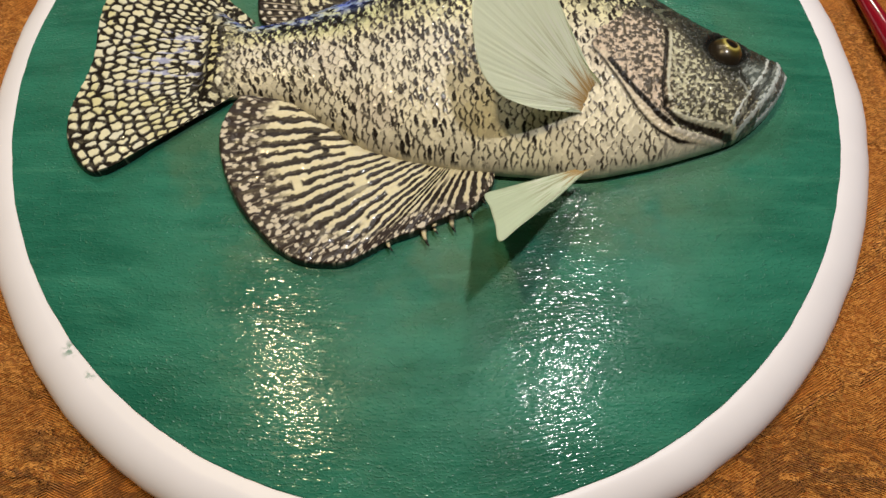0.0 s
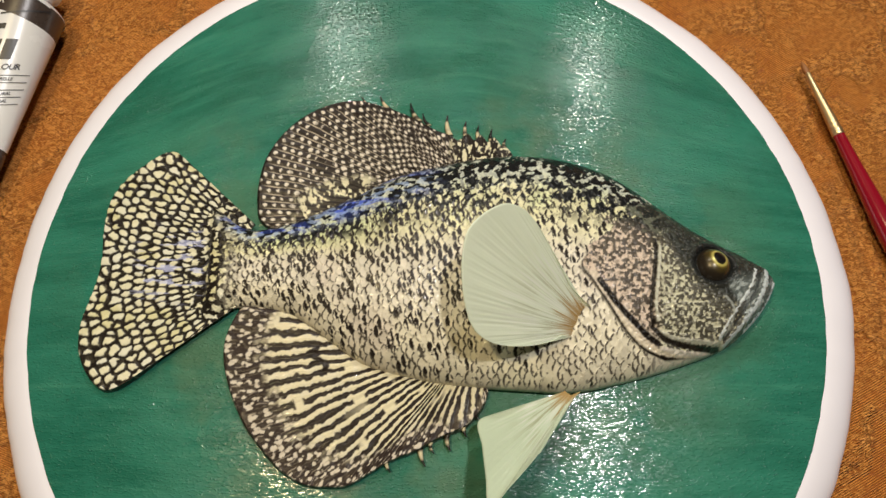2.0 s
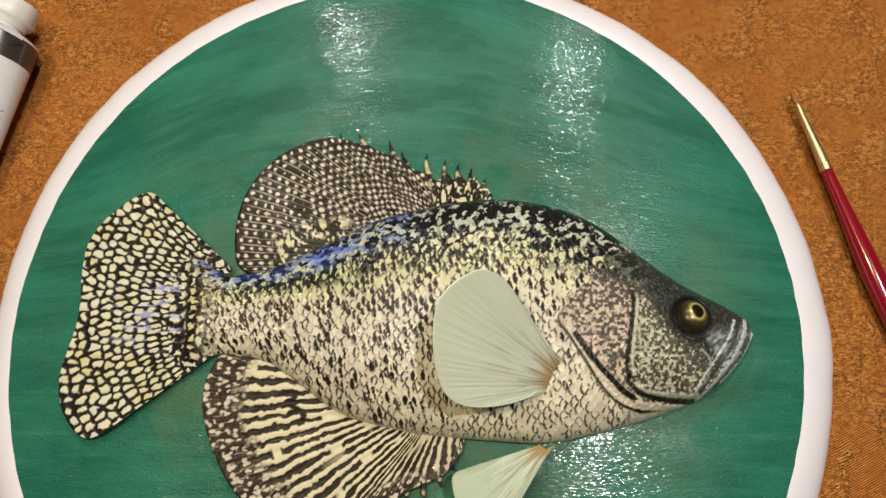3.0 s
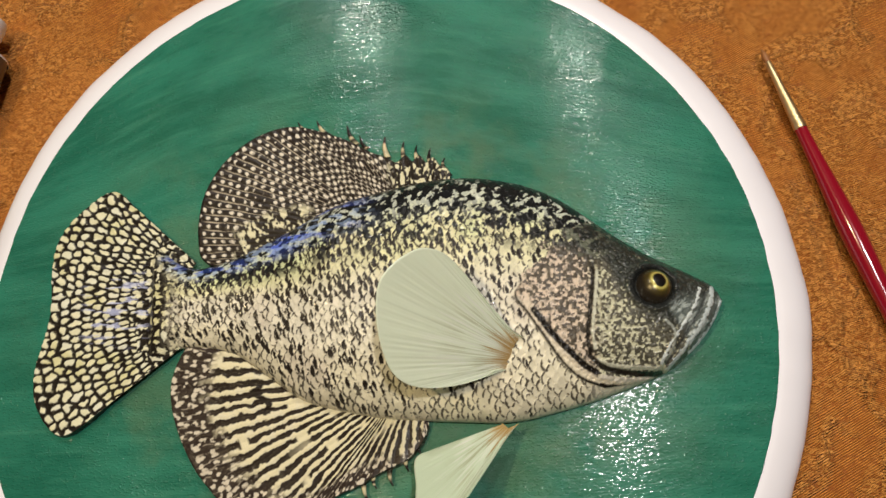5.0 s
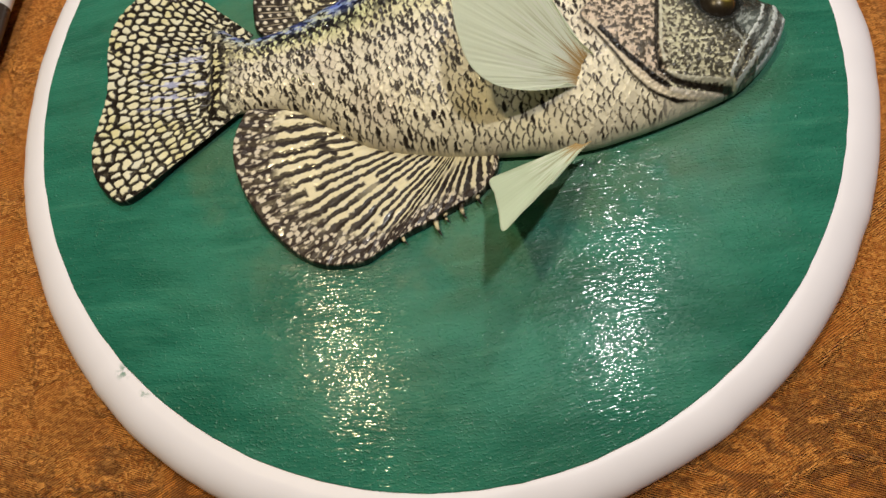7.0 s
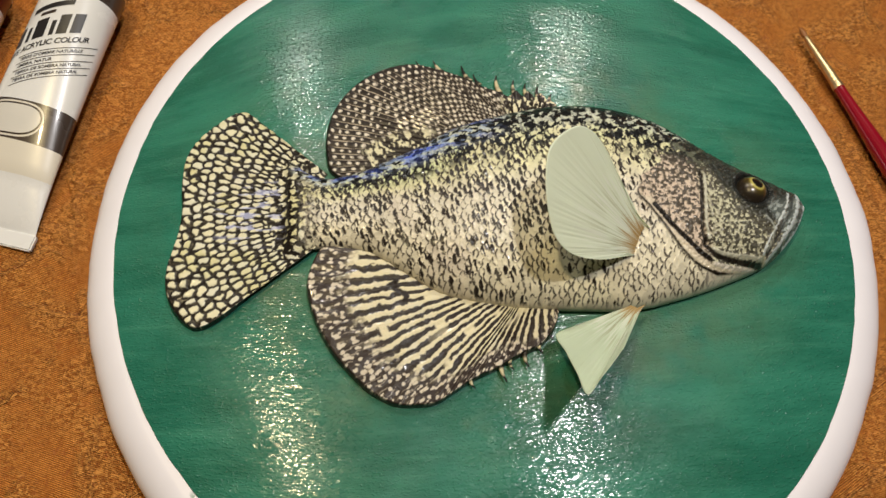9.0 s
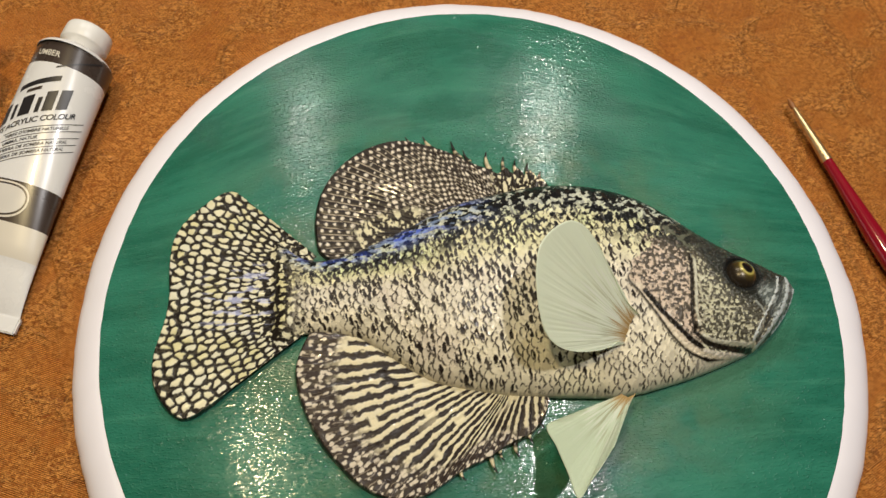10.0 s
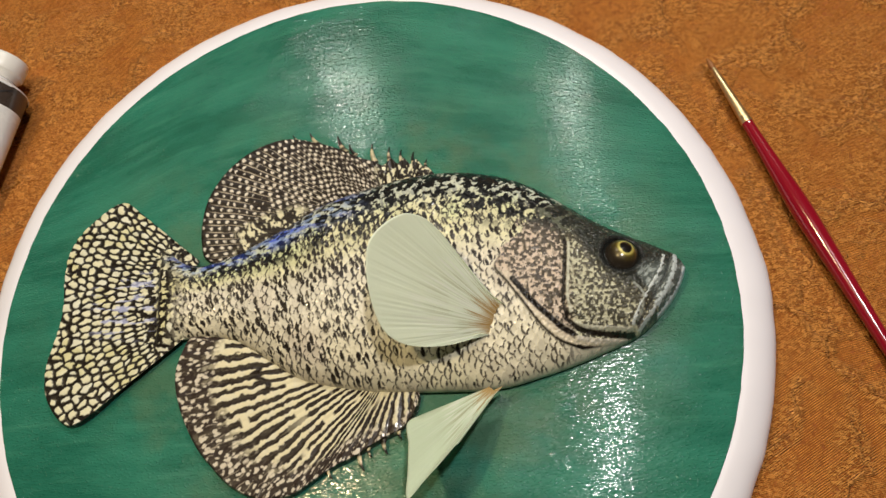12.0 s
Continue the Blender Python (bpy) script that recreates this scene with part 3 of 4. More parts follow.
    Ch = over(Ch, (0.42, 0.47, 0.46), jawzone * step(fbm(x * 0.25 + y * 0.3, (y - x) * 0.8, 85), 0.52, 0.66) * 0.75)
    line([(131.5, 2), (129, -4), (124, -11), (118, -19), (114.5, -25.5)], 0.7, (0.74, 0.80, 0.81), 0.8, 0.8, 0.9)
    line([(134, 0.5), (131.5, -5.5), (126.5, -12.5), (120.5, -20.5), (117, -25.5)], 0.6, (0.05, 0.055, 0.055), 0.75, -0.8, 0.5)
    line([(136.5, 2.5), (135, -4), (130, -12.5), (123.5, -20.5), (117.8, -27)], 1.1, (0.64, 0.71, 0.73), 0.75, 0.8, 1.1)
    line([(139, 2.0), (138, -4.5), (133, -13.5), (126, -21), (119, -27)], 0.5, (0.09, 0.105, 0.105), 0.7, -0.7, 0.5)
    line([(140, -3), (137.5, -8.5), (133, -15), (126.5, -21.8)], 1.1, (0.72, 0.80, 0.85), 0.8, 0.5, 0.9)
    line([(117, -10), (120, -14), (119, -20), (116.5, -24)], 0.7, (0.40, 0.43, 0.40), 0.7, 0.4, 0.3)
    # eye socket
    de = np.hypot(x - 114.0, (y - 3.2) * 1.05)
    Ch = over(Ch, (0.016, 0.018, 0.018), step(de, 10.5, 8.3) * 0.94)
    zh = zh + 1.0 * np.exp(-((de - 9.3) / 1.3) ** 2) - 1.8 * step(de, 8.2, 6.5)
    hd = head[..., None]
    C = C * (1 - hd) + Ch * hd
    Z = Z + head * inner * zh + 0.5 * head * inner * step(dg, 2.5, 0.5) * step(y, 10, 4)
    # throat under the jaw stays pale and plain
    thr = step(x, 84, 92) * (1 - head) * step(y, -4, -14)
    C = over(C, (0.72, 0.68, 0.58), thr * 0.7)
    # blue-green reflected varnish line where the belly meets the board
    pts = np.stack([X, Y, Z], -1) / 1000
    tuck = 1.6
    lo = np.stack([X[0], Y[0] + tuck, 0 * X[0] - 0.2], -1) / 1000
    up_ = np.stack([X[-1], Y[-1] - tuck, 0 * X[0] - 0.2], -1) / 1000
    pts = np.concatenate([lo[None], pts, up_[None]])
    C = np.concatenate([C[:1], C, C[-1:]])
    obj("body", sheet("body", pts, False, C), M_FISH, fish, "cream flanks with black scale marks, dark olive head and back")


def fan_fin(name, focus, edge, base_r, rows, cols, thick, paint, label, spines=(), belly=0.0):
    """A fin as a fan about its focus, from radius base_r out to the edge curve, with a rounded rim and spines."""
    e = spline(edge, cols)
    dx, dy = e[:, 0] - focus[0], e[:, 1] - focus[1]
    th, re = np.unwrap(np.arctan2(dy, dx)), np.hypot(dx, dy)
    s = np.linspace(0, 1, rows)[:, None]
    arc = np.repeat(np.r_[0, np.cumsum(np.hypot(*np.diff(e, axis=0).T))][None], rows, 0)
    rb = np.minimum(base_r, re * 0.6)
    r = rb + (re - rb) * s
    x, y = focus[0] + r * np.cos(th), focus[1] + r * np.sin(th)
    C, relief = paint(x, y, np.repeat(th[None], rows, 0), r, np.repeat(s, cols, 1), re - r, arc)
    rimd = np.minimum(re - r, 9)
    z = 0.6 + (thick - 0.6) * np.sqrt(np.clip(rimd / 1.1, 0, 1)) + relief * step(rimd, 0.2, 1.5) + belly * np.sin(np.pi * s) ** 1.5
    V = np.stack([x, y, z], -1)
    skirt = np.stack([x[-1] - 0.5 * np.cos(th), y[-1] - 0.5 * np.sin(th), 0 * th - 0.1], -1)[None]
    V = np.concatenate([V, skirt]) / 1000
    C = np.concatenate([C, C[-1:]])
    ob = obj(name, sheet(name, V, False, C), M_FIN, fish, label)
    for (ax, ay), (bx, by), w in spines:
        k = np.linspace(0, 1, 9)[:, None]
        a = np.linspace(0, 2 * np.pi, 8, endpoint=False)[None]
        way = np.array((bx - ax, by - ay)) / math.hypot(bx - ax, by - ay)
        rad = 1.15 * w * (1 - 0.80 * k) * np.ones_like(a)
        bend = 0.8 * np.sin(np.pi * k) * (1 if by > 0 else -1)
        px = ax + (bx - ax) * k - way[1] * (rad * np.cos(a) + bend)
        py = ay + (by - ay) * k + way[0] * (rad * np.cos(a) + bend)
        pz = thick * 0.55 + 0.8 * rad * np.sin(a) + 0.6 * k
        tone = vnoise(k * 5 + ax, a * 0 + by, 3)
        cc = over(np.ones(px.shape + (3,)) * np.array(DARK), CREAM, step(tone, 0.42, 0.55) * 0.9 * (k < 0.7))
        obj("spine", sheet("spine", np.stack([px, py, pz], -1) / 1000, True, cc), M_FIN, ob)
    return ob


def tail_paint(x, y, th, r, s, rim, arc):
    n = fbm(x * 0.4, y * 0.4, 91)
    warp = fbm(x * 0.1, y * 0.1, 92) - 0.5
    f1, f2, who = worley(r / 4.9 + 0.5 * warp + 0.5 * (n - 0.5), th * 66 / 3.2 + 0.5 * (fbm(x * 0.4, y * 0.4, 95) - 0.5), 15, 0.55)
    # towards the root the cells break up into larger worm-like marks
    g1, g2, who_in = worley(x / 5.2 + 0.8 * warp + 1.0 * (n - 0.5), y / 3.9 + 1.2 * (fbm(x * 0.4, y * 0.4, 96) - 0.5), 16, 0.8)
    root = step(r + 8 * (n - 0.5), 46, 43)
    f1, f2, who = np.where(root > 0.5, g1, f1), np.where(root > 0.5, g2, f2), np.where(root > 0.5, who_in, who)
    gap = 0.31 + 0.06 * step(r, 62, 42)
    C = np.ones(x.shape + (3,)) * np.array((0.76, 0.73, 0.54))
    C = over(C, (0.60, 0.56, 0.20), step(fbm(x * 0.07, y * 0.07, 93), 0.5, 0.65) * 0.4)
    C = over(C, (0.74, 0.74, 0.66), step(who, 0.6, 0.9) * 0.6)
    w = f2 - f1 + 0.30 * (n - 0.5)
    ink = step(w, gap + 0.10, gap - 0.06)
    ink = np.maximum(ink, step(rim, 1.5, 0.5) * step(n, 0.25, 0.4))
    C = over(C, (0.018, 0.014, 0.011), ink)
    # short blue-white streaks of glare, painted into the tail's colour
    glare = step(np.abs(y - 10), 20, 8) * step(fbm(x * 0.16, y * 0.9, 94), 0.60, 0.66) * step(x, -124, -114) * step(x, -88, -94)
    C = over(C, (0.58, 0.62, 0.90), glare * 0.65)
    return C, 0.35 * step(w, 0.1, 0.5) + 0.2 * np.cos(th * 95)


fan_fin("tail_fin", (-52, 9.5),
        [(-88, 37), (-92, 41), (-97, 48.1), (-102.6, 54.8), (-106, 60.3), (-110.2, 62.6), (-114.6, 61.6), (-120.3, 57.7), (-125.9, 53), (-131.3, 46.7), (-135, 39.1),
         (-136, 30.4), (-136, 22.4), (-135.3, 13.3), (-136.2, 3.1), (-138.2, -5.7), (-140, -13), (-140.3, -20.3), (-139, -27.5), (-135.4, -34.5), (-130.8, -39.7),
         (-126.6, -42), (-121.7, -41), (-115.5, -37.1), (-109.4, -32.1), (-102.2, -25.6), (-94.9, -19.7), (-88.5, -15.4)],
        26, 220, 520, 3.9, tail_paint, "cream tail fin with a black net of cells")


def anal_paint(x, y, th, r, s, rim, arc):
    n, n2 = fbm(x * 0.3, y * 0.3, 101), fbm(x * 0.7, y * 0.7, 102)
    ray = arc / 6.4 + 0.4 * (fbm(x * 0.07, y * 0.07, 103) - 0.5) + 0.55 * (fbm(x * 0.2, y * 0.2, 106) - 0.5)
    k = np.floor(ray)
    f = np.abs(ray - k - 0.5) * 2
    C = np.ones(x.shape + (3,)) * np.array((0.75, 0.69, 0.49))
    C = over(C, (0.72, 0.68, 0.54), step(n, 0.5, 0.7) * 0.6)
    brk = vnoise(r / 7.5, k * 3.7, 104)
    wide = 0.52 + 0.7 * (n2 - 0.5) + 0.16 * (hashed(k, 0 * k, 7) - 0.5)
    ink = step(f, wide + 0.12, wide - 0.05) * step(brk, 0.12, 0.20)
    C = over(C, (0.026, 0.018, 0.014), ink * step(r, 16, 20))
    hook, _ = near_line(x, y, [(-49, -24.5), (-43.5, -23.6), (-42.5, -26), (-45.5, -28), (-41, -30.5), (-38.5, -33), (-40, -36)])
    C = over(C, (0.020, 0.014, 0.011), step(hook + 0.9 * (n2 - 0.5), 1.35, 0.8))
    # the outer band: brown with pale spots
    zone = step(rim + 9 * (n - 0.5), 20 - 14 * step(th, 4.0, 4.5), 12 - 10 * step(th, 4.0, 4.5))
    f1, f2, who = worley(r / 3.9, arc / 2.7, 25, 0.8)
    spots = step(f1 + 0.9 * (n2 - 0.5), 0.32, 0.20)
    Cz = over(np.ones_like(C) * np.array((0.038, 0.026, 0.021)), (0.66, 0.60, 0.50), spots)
    Cz = over(Cz, (0.04, 0.028, 0.024), step(n2, 0.55, 0.68) * (1 - spots) * 0.7)
    Cz = over(Cz, (0.55, 0.48, 0.38), step(np.abs(f - 0.5), 0.12, 0.02) * step(n, 0.45, 0.6) * 0.6)
    z = zone[..., None]
    C = C * (1 - z) + Cz * z
    C = over(C, (0.04, 0.03, 0.024), step(rim, 1.1, 0.4) * 0.8)
    return C, 0.45 * (f - 0.5)


fan_fin("anal_fin", (22, -22),
        [(-72, -5), (-75.6, -9.6), (-78, -14), (-80.3, -21.2), (-80.5, -28.4), (-78.8, -36.5), (-75.4, -45.7), (-70.1, -55.8), (-64.1, -63.6), (-56, -72.2), (-46, -78.2),
         (-36.4, -79.4), (-29, -78.8), (-21.7, -74.9), (-13.3, -70.2), (-6, -67.4), (-1.5, -65.5), (4, -62.5), (10, -60), (16, -57.5), (20.5, -53.5), (23.6, -49.5), (25.5, -44.6)],
        12, 210, 560, 4.6, anal_paint, "cream anal fin with dark brown ray stripes",
        [((-14, -68), (-12.4, -73.6), 1.0), ((-1, -63), (0.8, -71.6), 1.2), ((3, -62), (4.2, -66.8), 0.9), ((9.5, -59), (10.5, -66), 1.2),
         ((16, -55), (16.8, -60.8), 1.1), ((21, -50), (22, -54.8), 1.0)])


def dorsal_paint(x, y, th, r, s, rim, arc):
    n, n2 = fbm(x * 0.35, y * 0.35, 111), fbm(x * 0.8, y * 0.8, 112)
    ray = arc / 3.7 + 0.35 * (fbm(x * 0.15, y * 0.15, 115) - 0.5)
    k = np.floor(ray)
    f = np.abs(ray - k - 0.5) * 2
    C = np.ones(x.shape + (3,)) * np.array((0.018, 0.012, 0.010))
    C = over(C, (0.045, 0.032, 0.026), step(n2, 0.56, 0.68) * 0.6)
    u = r / 4.1 + 0.5 * np.mod(k, 2) + 0.5 * (hashed(k, 0 * k, 5) - 0.5) + 0.6 * (fbm(x * 0.16, y * 0.16, 116) - 0.5)
    g = np.abs(u - np.floor(u) - 0.5) * 2
    spot = step(np.hypot((1 - g) * 2.0, f * 1.9 * (0.5 + 0.5 * s)) + 1.0 * (n2 - 0.5) + 0.5 * (hashed(np.floor(u), k, 12) - 0.5), 1.05, 0.70) * step(vnoise(np.floor(u) * 3.1, k * 5.3, 8), 0.12, 0.3)
    thread = step(f, 0.76, 0.90) * step(fbm(r * 0.12, k * 2.3, 113), 0.36, 0.48) * step(rim, 2, 6)
    C = over(C, (0.60, 0.52, 0.40), thread * 0.75)
    C = over(C, (0.80, 0.74, 0.64), spot * step(rim, 0.8, 2.0) * 0.95)
    # worm-like cream marks near the base, and on the spiny front
    base = step(y - along([(-75, 31), (-55, 37), (-40, 43), (-25, 45), (0, 47), (40, 50)], x), 7, 2) * step(x, -58, -50) * step(x, -18, -26)
    worm = step(np.abs(fbm(x * 0.45, y * 0.28, 114) - 0.5), 0.15, 0.10)
    front = step(x, 8, 16)
    m = np.maximum(base, front)[..., None]
    Cw = over(np.ones_like(C) * np.array((0.74, 0.70, 0.50)), (0.022, 0.016, 0.012), np.maximum(worm, step(n, 0.56, 0.64)))
    C = C * (1 - m) + Cw * m
    C = over(C, (0.035, 0.026, 0.024), step(rim, 1.0, 0.4) * 0.85)
    return C, 0.35 * (0.5 - f)


fan_fin("dorsal_fin", (25, 30),
        [(-66, 26), (-70.4, 30.5), (-71.8, 38), (-72, 44.9), (-70.7, 54.7), (-67.6, 63.1), (-61.9, 71.7), (-53.5, 79.5), (-43.5, 84.7), (-33.4, 87), (-25, 86),
         (-15, 82.5), (-5, 78), (4, 72.5), (11, 69.5), (15, 67), (19, 70), (22, 67), (25, 69.5), (28, 66), (31, 68), (34, 64), (36.5, 63), (38.8, 59.5)],
        14, 180, 480, 3.2, dorsal_paint, "brown dorsal fin with rows of cream spots and a spiny front",
        [((-22, 83), (-28, 88.5), 1.0), ((-14, 81), (-19.5, 88.5), 1.2), ((-2, 76), (-6, 85), 1.3), ((2.5, 74), (-0.5, 80), 0.9), ((11.5, 69), (10.5, 78.5), 1.3),
         ((19, 66.5), (18.6, 75.5), 1.2), ((24.5, 66), (24.2, 73.5), 1.1), ((30, 64.5), (30, 71.6), 1.1), ((35.5, 62), (36, 66.8), 1.0)])


def film_fin(name, root, edge, rows, cols, ripple, stain, label, tone):
    """A thin film fanned out from a short root line to the edge curve, with fine uneven rays."""
    e = spline(edge, cols)
    s = np.linspace(0.05, 1, rows)[:, None, None]
    foot = np.array(root[0], float) + (np.array(root[1], float) - np.array(root[0], float)) * np.linspace(0, 1, cols)[:, None]
    root = foot.mean(0)
    P = foot[None] + (e[None] - foot) * s
    k = np.arange(cols)[None] * 300.0 / cols
    n = np.cross(e[cols // 3] - root, e[2 * cols // 3] - root)
    n = n / np.linalg.norm(n) * (1 if n[2] > 0 else -1)
    sv = s[..., 0]
    wave = ripple * (0.9 * (vnoise(k / 2.4 + 0 * sv, sv * 2.5, 4) - 0.5) + 0.6 * (vnoise(k / 14.0, 0 * k + 1.5, 5) - 0.5) * 3)
    up = wave * np.minimum(sv * 1.6, 1) * (1.15 - 0.4 * sv)
    P = P + n * up[..., None]
    x, y = P[..., 0], P[..., 1]
    C = np.ones(P.shape) * np.array(tone)
    rays = 0.6 * vnoise(k / 1.25 + 0 * sv, sv * 4, 6) + 0.4 * vnoise(k / 6.0 + 0 * sv, sv * 9, 7)
    C = over(C, (0.94, 0.97, 0.90), step(rays, 0.50, 0.78) * step(sv, 0.92, 0.40) * 0.9)
    C = over(C, (0.42, 0.40, 0.22), step(rays, 0.45, 0.25) * step(sv, 0.78, 0.15) * stain)
    C = over(C, (0.52, 0.30, 0.07), step(sv + 0.30 * (rays - 0.5), 0.26, 0.06) * 0.9)
    half = 0.12 * n
    lower = P[::-1] - half
    V = np.concatenate([P + half, lower]) / 1000
    C2 = np.concatenate([C, C[::-1]])
    return obj(name, sheet(name, V, False, C2), M_FILM, fish, label)


PECT = [(64.0, -14.4, 23.0), (56.2, -8.8, 30.7), (49.8, -0.3, 40.1), (43.5, 7.6, 49.0), (38.2, 12.0, 55.2), (32.9, 13.0, 59.6), (28.6, 11.8, 62.0), (22.8, 8.0, 63.5), (17.8, 2.7, 63.5), (15.8, -3.7, 61.6), (15.2, -12.4, 57.6), (16.2, -20.7, 52.6), (18.5, -27.1, 47.7), (22.5, -30.6, 43.0), (28.7, -32.0, 37.9), (38.3, -31.2, 31.4), (47.2, -28.7, 26.2), (52.9, -25.6, 23.7)]
film_fin("pectoral_fin", ((66.0, -15.4, 18.8), (58.5, -25.2, 18.2)), PECT, 70, 640, 0.20, 0.55, "pale translucent pectoral fin, stained orange at its root", (0.90, 0.97, 0.83))
film_fin("pelvic_fin", ((54.5, -44.3, 12.0), (60.5, -44.6, 12.5)), [(50, -48.5, 10.5), (36, -52.5, 12), (21.6, -55.3, 13.6), (22.0, -66, 23.5), (22.6, -77, 34.5), (23.2, -87.1, 44), (30, -80.5, 41), (37, -73.5, 37.5),
          (40.6, -69.5, 35.1), (42, -68.3, 33.5), (47, -60, 26), (53, -51, 18)], 50, 420, 0.12, 0.95, "pale translucent pelvic fin standing off the belly", (0.74, 0.85, 0.68))

fish_body()

# glass eye
rows_, cols_ = 40, 64
pol = np.linspace(0, np.pi * 0.55, rows_)[:, None]
azi = np.linspace(0, 2 * np.pi, cols_, endpoint=False)[None]
ex_, ey_ = 7.2 * np.sin(pol) * np.cos(azi), 7.2 * np.sin(pol) * np.sin(azi)
V = np.stack([ex_, ey_, 6.4 * np.cos(pol) + 0 * azi], -1)
q = np.hypot((ex_ - 0.4) * 0.95, ey_ - 0.6) + 0.25 * np.cos(azi * 2)
C = np.ones(V.shape) * np.array((0.035, 0.026, 0.016))
C = over(C, (0.085, 0.062, 0.018), step(q, 6.2, 4.6))
C = over(C, (0.24, 0.185, 0.035), step(q, 4.4, 3.6))
C = over(C, (0.66, 0.58, 0.16), step(q, 3.7, 3.2))
C = over(C, (0.012, 0.009, 0.008), step(q, 2.75, 2.45))
eye = obj("eye", sheet("eye", V / 1000, True, C), M_EYE, fish, "glossy glass eye with a gold ring")
eye.matrix_basis = pose(0.1142, 0.0030, 0.0158, -12, 14, 0)

# ---- paint brush ----


def paint_brush():
    br = tagged(new("paint_brush"), "fine paint brush with red lacquered handle and gold ferrule", "paint brush")
    # local z runs from the ferrule's rear end towards the handle's end
    br.matrix_basis = pose(0.1882, 0.0738, 0.0050, 90, 0, 15.9)
    h = [(0.0, -0.001), (2.45, -0.001), (2.55, 0.5), (2.6, 4), (2.95, 15), (3.75, 30), (4.4, 42), (4.62, 50), (4.5, 58), (4.0, 75), (3.35, 95), (2.7, 120), (2.1, 145), (1.7, 160), (1.5, 168), (0.9, 170), (0, 170.4)]
    obj("handle", lathe("handle", [(1.06 * a / 1000, b / 1000) for a, b in h], 40), M_RED, br, "red lacquered wooden handle")
    f = [(0.95, -33), (1.05, -33.2), (1.15, -33), (1.5, -24), (1.95, -13), (2.25, -7), (2.3, -6.4), (2.05, -5.9), (2.3, -5.3), (2.35, -4.2), (2.1, -3.7), (2.4, -3.1), (2.5, -1.2), (2.65, 0.3), (2.5, 0.5)]
    obj("ferrule", lathe("ferrule", [(1.12 * a / 1000, b / 1000) for a, b in f], 40), M_GOLD, br, "crimped gold ferrule")
    t = [(1.1, -32.5), (1.5, -35), (1.35, -36.5), (0.9, -38.2), (0.25, -39.7), (0, -39.9)]
    obj("bristles", lathe("bristles", [(a / 1000, b / 1000) for a, b in t], 20), M_HAIR, br, "dark brown hair tip")
    return br


paint_brush()

# ---- paint tubes ----
T_LEN, T_W0, T_R = 134.0, 23.0, 18.5


def tube_point(s, a, out=0.0):
    """A place on the tube's skin, millimetres: s along it from the fold, a the angle round it (0 up)."""
    k = np.clip(s / T_LEN, 0, 1)
    half = T_W0 + (T_R - T_W0) * k ** 0.8 + out
    high = 1.0 + (16.4 - 1.0) * np.clip((s - 7) / (T_LEN - 7), 0, 1) ** 0.72 + out
    x = half * np.sin(a)
    z = (high - out) + high * np.cos(a)
    return np.stack([x, s + 0 * a, z + 0.3], -1)


def tube_text(parent, text, size, s, x, ink=None, gap=1.0, align="LEFT", slant=0.45, name="lettering"):
    cu = bpy.data.curves.new(name, "FONT")
    cu.body, cu.size, cu.align_x, cu.space_character = text, size, align, gap
    cu.offset = 0.02 * size
    tmp = bpy.data.objects.new(name, cu)
    scene.collection.objects.link(tmp)
    me = bpy.data.meshes.new_from_object(tmp.evaluated_get(bpy.context.evaluated_depsgraph_get()))
    bpy.data.objects.remove(tmp)
    for v in me.vertices:
        ss = s + v.co.y + slant * (x + v.co.x)
        half = T_W0 + (T_R - T_W0) * (ss / T_LEN) ** 0.8
        p = tube_point(np.array(ss), np.array((x + v.co.x) / half), 0.32)
        v.co = Vector(p / 1000)
    return obj(name, me, ink or M_INK, parent)


def tube_patch(parent, name, s0, s1, x0, x1, ink, out=0.10, shape=None, n=(6, 20), slant=0.45):
    u, w = np.meshgrid(np.linspace(0, 1, n[1]), np.linspace(0, 1, n[0]))
    x = x0 + (x1 - x0) * u
    s = s0 + (s1 - s0) * w + slant * x
    if shape is not None:
        s, x = shape(u, w)
    half = T_W0 + (T_R - T_W0) * (s / T_LEN) ** 0.8
    return obj(name, sheet(name, tube_point(s, x / half, out) / 1000), ink, parent)


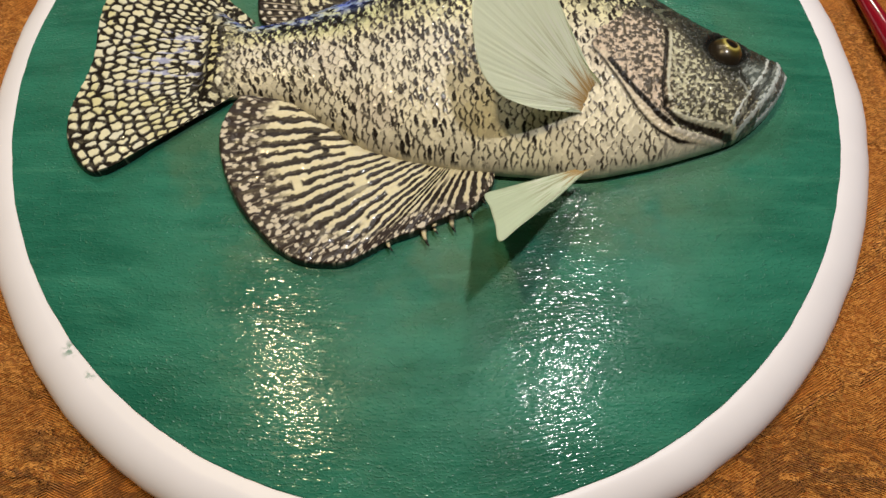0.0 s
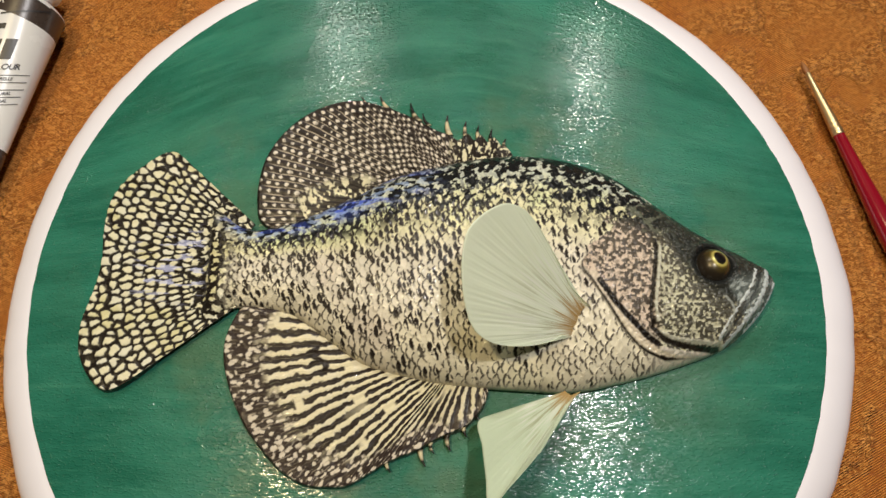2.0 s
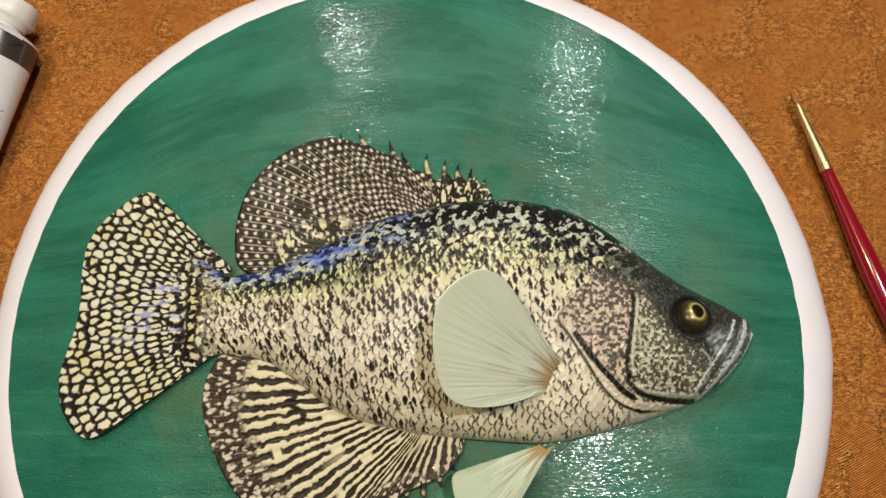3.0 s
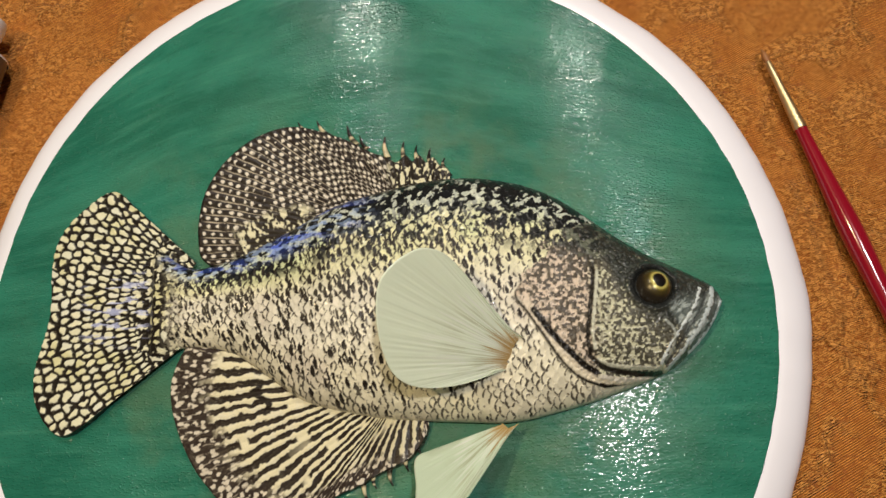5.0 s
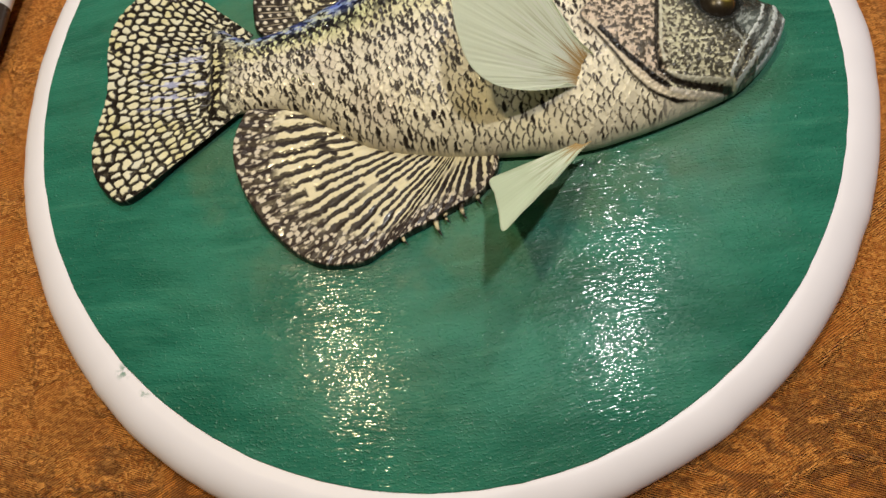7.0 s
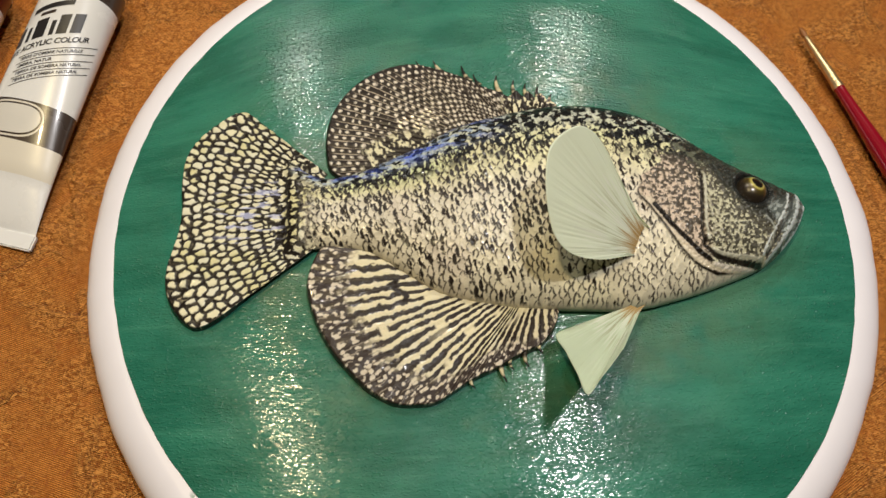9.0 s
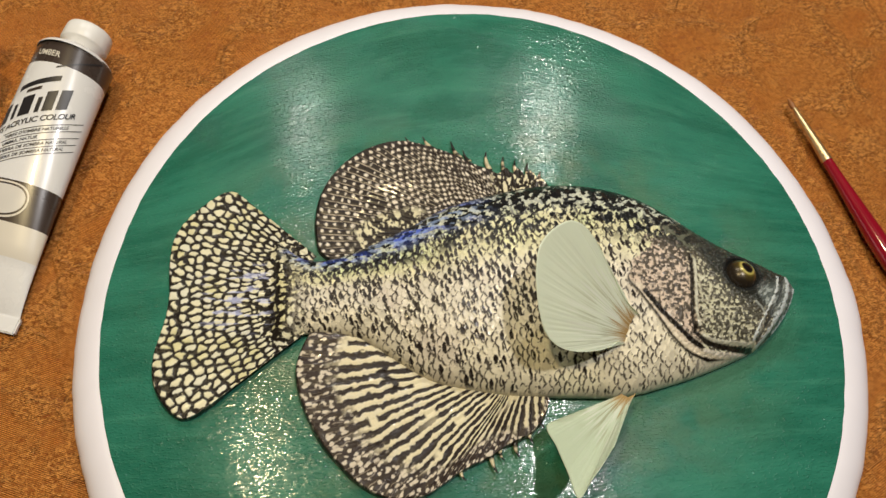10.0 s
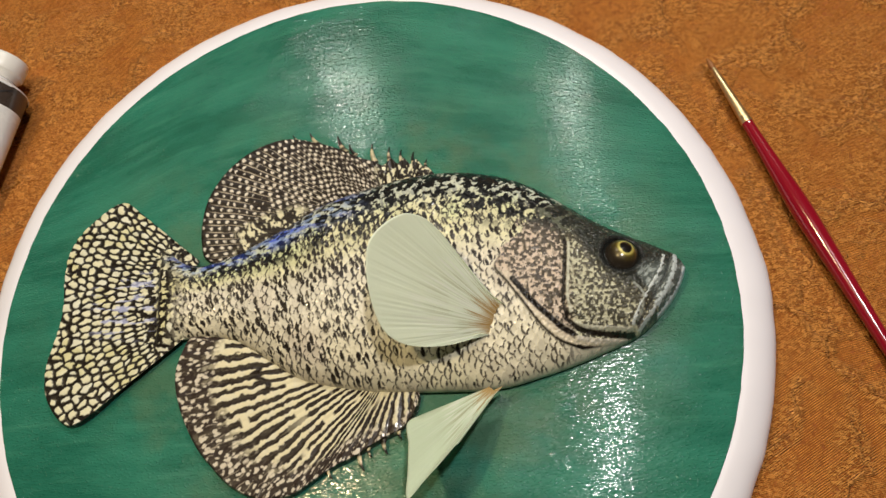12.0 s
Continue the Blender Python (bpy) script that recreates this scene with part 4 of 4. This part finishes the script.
def paint_tube(m, band, label, full):
    tb = tagged(new("paint_tube"), label, "paint tube", "paint tubes")
    s = np.array([0, 0.4, 4, 7.2, 7.6, 10, 14, 20, 26, 31, 31.3, 38, 45.5, 45.8, 51, 57, 61, 64.3, 64.6, 72, 80, 90, 100, 110, 118, 121, 121.3, 122.6, 122.9, 128, 132.5, 134])
    a = np.linspace(-np.pi, np.pi, 72, endpoint=False)
    S, A = np.meshgrid(s, a, indexing="ij")
    V = tube_point(S, A)
    V[..., 2] += np.where((S > 7.4) & (S < 31.1), 0.0, 0.12)
    # dents along the squeezed sides
    V[..., 2] -= 0.8 * (fbm(V[..., 0] / 14 + 3, S / 22, 5) - 0.4) * np.clip(np.cos(A), 0, 1) * step(S, 8, 16) * step(S, 44, 34)
    body = obj("body", sheet("body", V / 1000, True), [M_TUBE, M_CREAM, band, M_INK], tb, "white lacquered metal tube with printed bands")
    zone = np.zeros(len(s) - 1, int)
    for lo, hi, k in ((31, 45.6, 1), (45.6, 64.4, 2), (64.4, 121.1, 0), (121.1, 122.8, 0), (122.8, 133.9, 2)):
        zone[(s[:-1] >= lo - 0.01) & (s[:-1] < hi)] = k
    body.data.polygons.foreach_set("material_index", np.repeat(zone, 72).astype(np.int32))
    # rounded shoulder, neck, cap: turned about the tube's length
    def turned(name, prof, mat, lab=""):
        o = obj(name, lathe(name, [(r / 1000, h / 1000) for r, h in prof], 60), mat, tb, lab)
        o.matrix_basis = pose(0, 0, 0.0167, -90, 0, 0)
        return o
    turned("shoulder", [(18.2, 133.4), (18.2, 134.3), (17.6, 135.2), (15.8, 136.2), (10, 138.4), (8.5, 139.4), (8.3, 142), (0, 142)], M_TUBE, "white shoulder and neck")
    cap = [(0, 140.3), (8.6, 140.3), (9.2, 140.6), (9.4, 143.0), (11.0, 143.6), (11.5, 144.2), (11.5, 151.5), (11.0, 152.6), (10.0, 153), (8.5, 152.6), (0, 152.5)]
    c = turned("cap", cap, M_CAP, "white ribbed screw cap")
    me = c.data
    for v in me.vertices:
        r = math.hypot(v.co.x, v.co.y)
        if r > 0.0112:
            g = 1 - 0.012 * (math.floor(math.atan2(v.co.y, v.co.x) * 30 / math.pi) % 2)
            v.co.x, v.co.y = v.co.x * g, v.co.y * g
    obj("fold", box_mesh("fold", (-0.0236, -0.0008, 0.0003), (0.0236, 0.0070, 0.0030), 0.0006), M_TUBE, tb, "folded white crimp")
    if full:
        tube_patch(tb, "print_line", 119.6, 120.4, 2, 22, M_INK, 0.30, None, (3, 20), 0.55)
        # maker's mark as plain shapes
        tube_patch(tb, "maker_mark", 112.6, 115.2, -13, 6, M_INK, 0.30)
        tube_patch(tb, "maker_mark", 109.6, 111.2, -8, -1, M_UMBER, 0.30)
        for x, w, up in ((-17, 4.6, 10), (-11.2, 2.0, 7.6), (-5.6, 5.6, 10), (0.2, 1.9, 7.6), (4.6, 4.4, 10), (10.6, 4.8, 10)):
            tube_patch(tb, "maker_mark", 97.4, 97.4 + up, x - w / 2, x + w / 2, M_INK, 0.30, None, (6, 8))
        tube_text(tb, "ARTISTS' ACRYLIC COLOUR", 3.9, 92.4, 18.5, M_INK, 0.92, "RIGHT")
        for k, words in enumerate(("TERRE D'OMBRE NATURELLE", "UMBRA, NATUR", "TIERRA DE SOMBRA NATURAL", "TERRA DE SOMBRA NATURAL")):
            tube_patch(tb, "print_line", 89.4 - 3.6 * k, 89.75 - 3.6 * k, -12, 25, M_INK, 0.30)
            tube_text(tb, words, 2.15, 87.1 - 3.6 * k, -10.5, M_INK)
        tube_patch(tb, "print_line", 75.0, 75.35, -12, 25, M_INK, 0.30)
        tube_text(tb, "UMBER", 3.9, 126.2, -4.5, M_CREAM, 1.0, "CENTER", -0.06)

        def drop(grow):
            def shape(u, w):
                ang_ = (w - 0.5) * np.pi
                x = -5 + (15.5 + grow) * (2 * u - 1) * np.clip(np.cos(ang_), 0, 1) ** 0.55
                return 55.2 + (7.6 + grow) * np.sin(ang_) + 2.0 * (u - 0.4) * np.cos(ang_), x
            return shape
        tube_patch(tb, "swatch_edge", 0, 0, 0, 0, M_CREAM, 0.24, drop(0.9), (24, 24))
        tube_patch(tb, "swatch_line", 0, 0, 0, 0, M_UMBER, 0.30, drop(0.0), (24, 24))
        tube_patch(tb, "paint_swatch", 0, 0, 0, 0, M_PINK, 0.36, drop(-0.8), (24, 24))
    tb.matrix_basis = m
    return tb


paint_tube(pose(-0.2287, 0.0119, 0, 0, 0, -17.0), M_UMBER, "white paint tube with umber-brown bands, lying on the tablecloth", True)
paint_tube(pose(-0.2830, 0.0160, 0, 0, 0, -16.0), M_RUST, "white paint tube with a rust-red band, lying beside another tube", False)
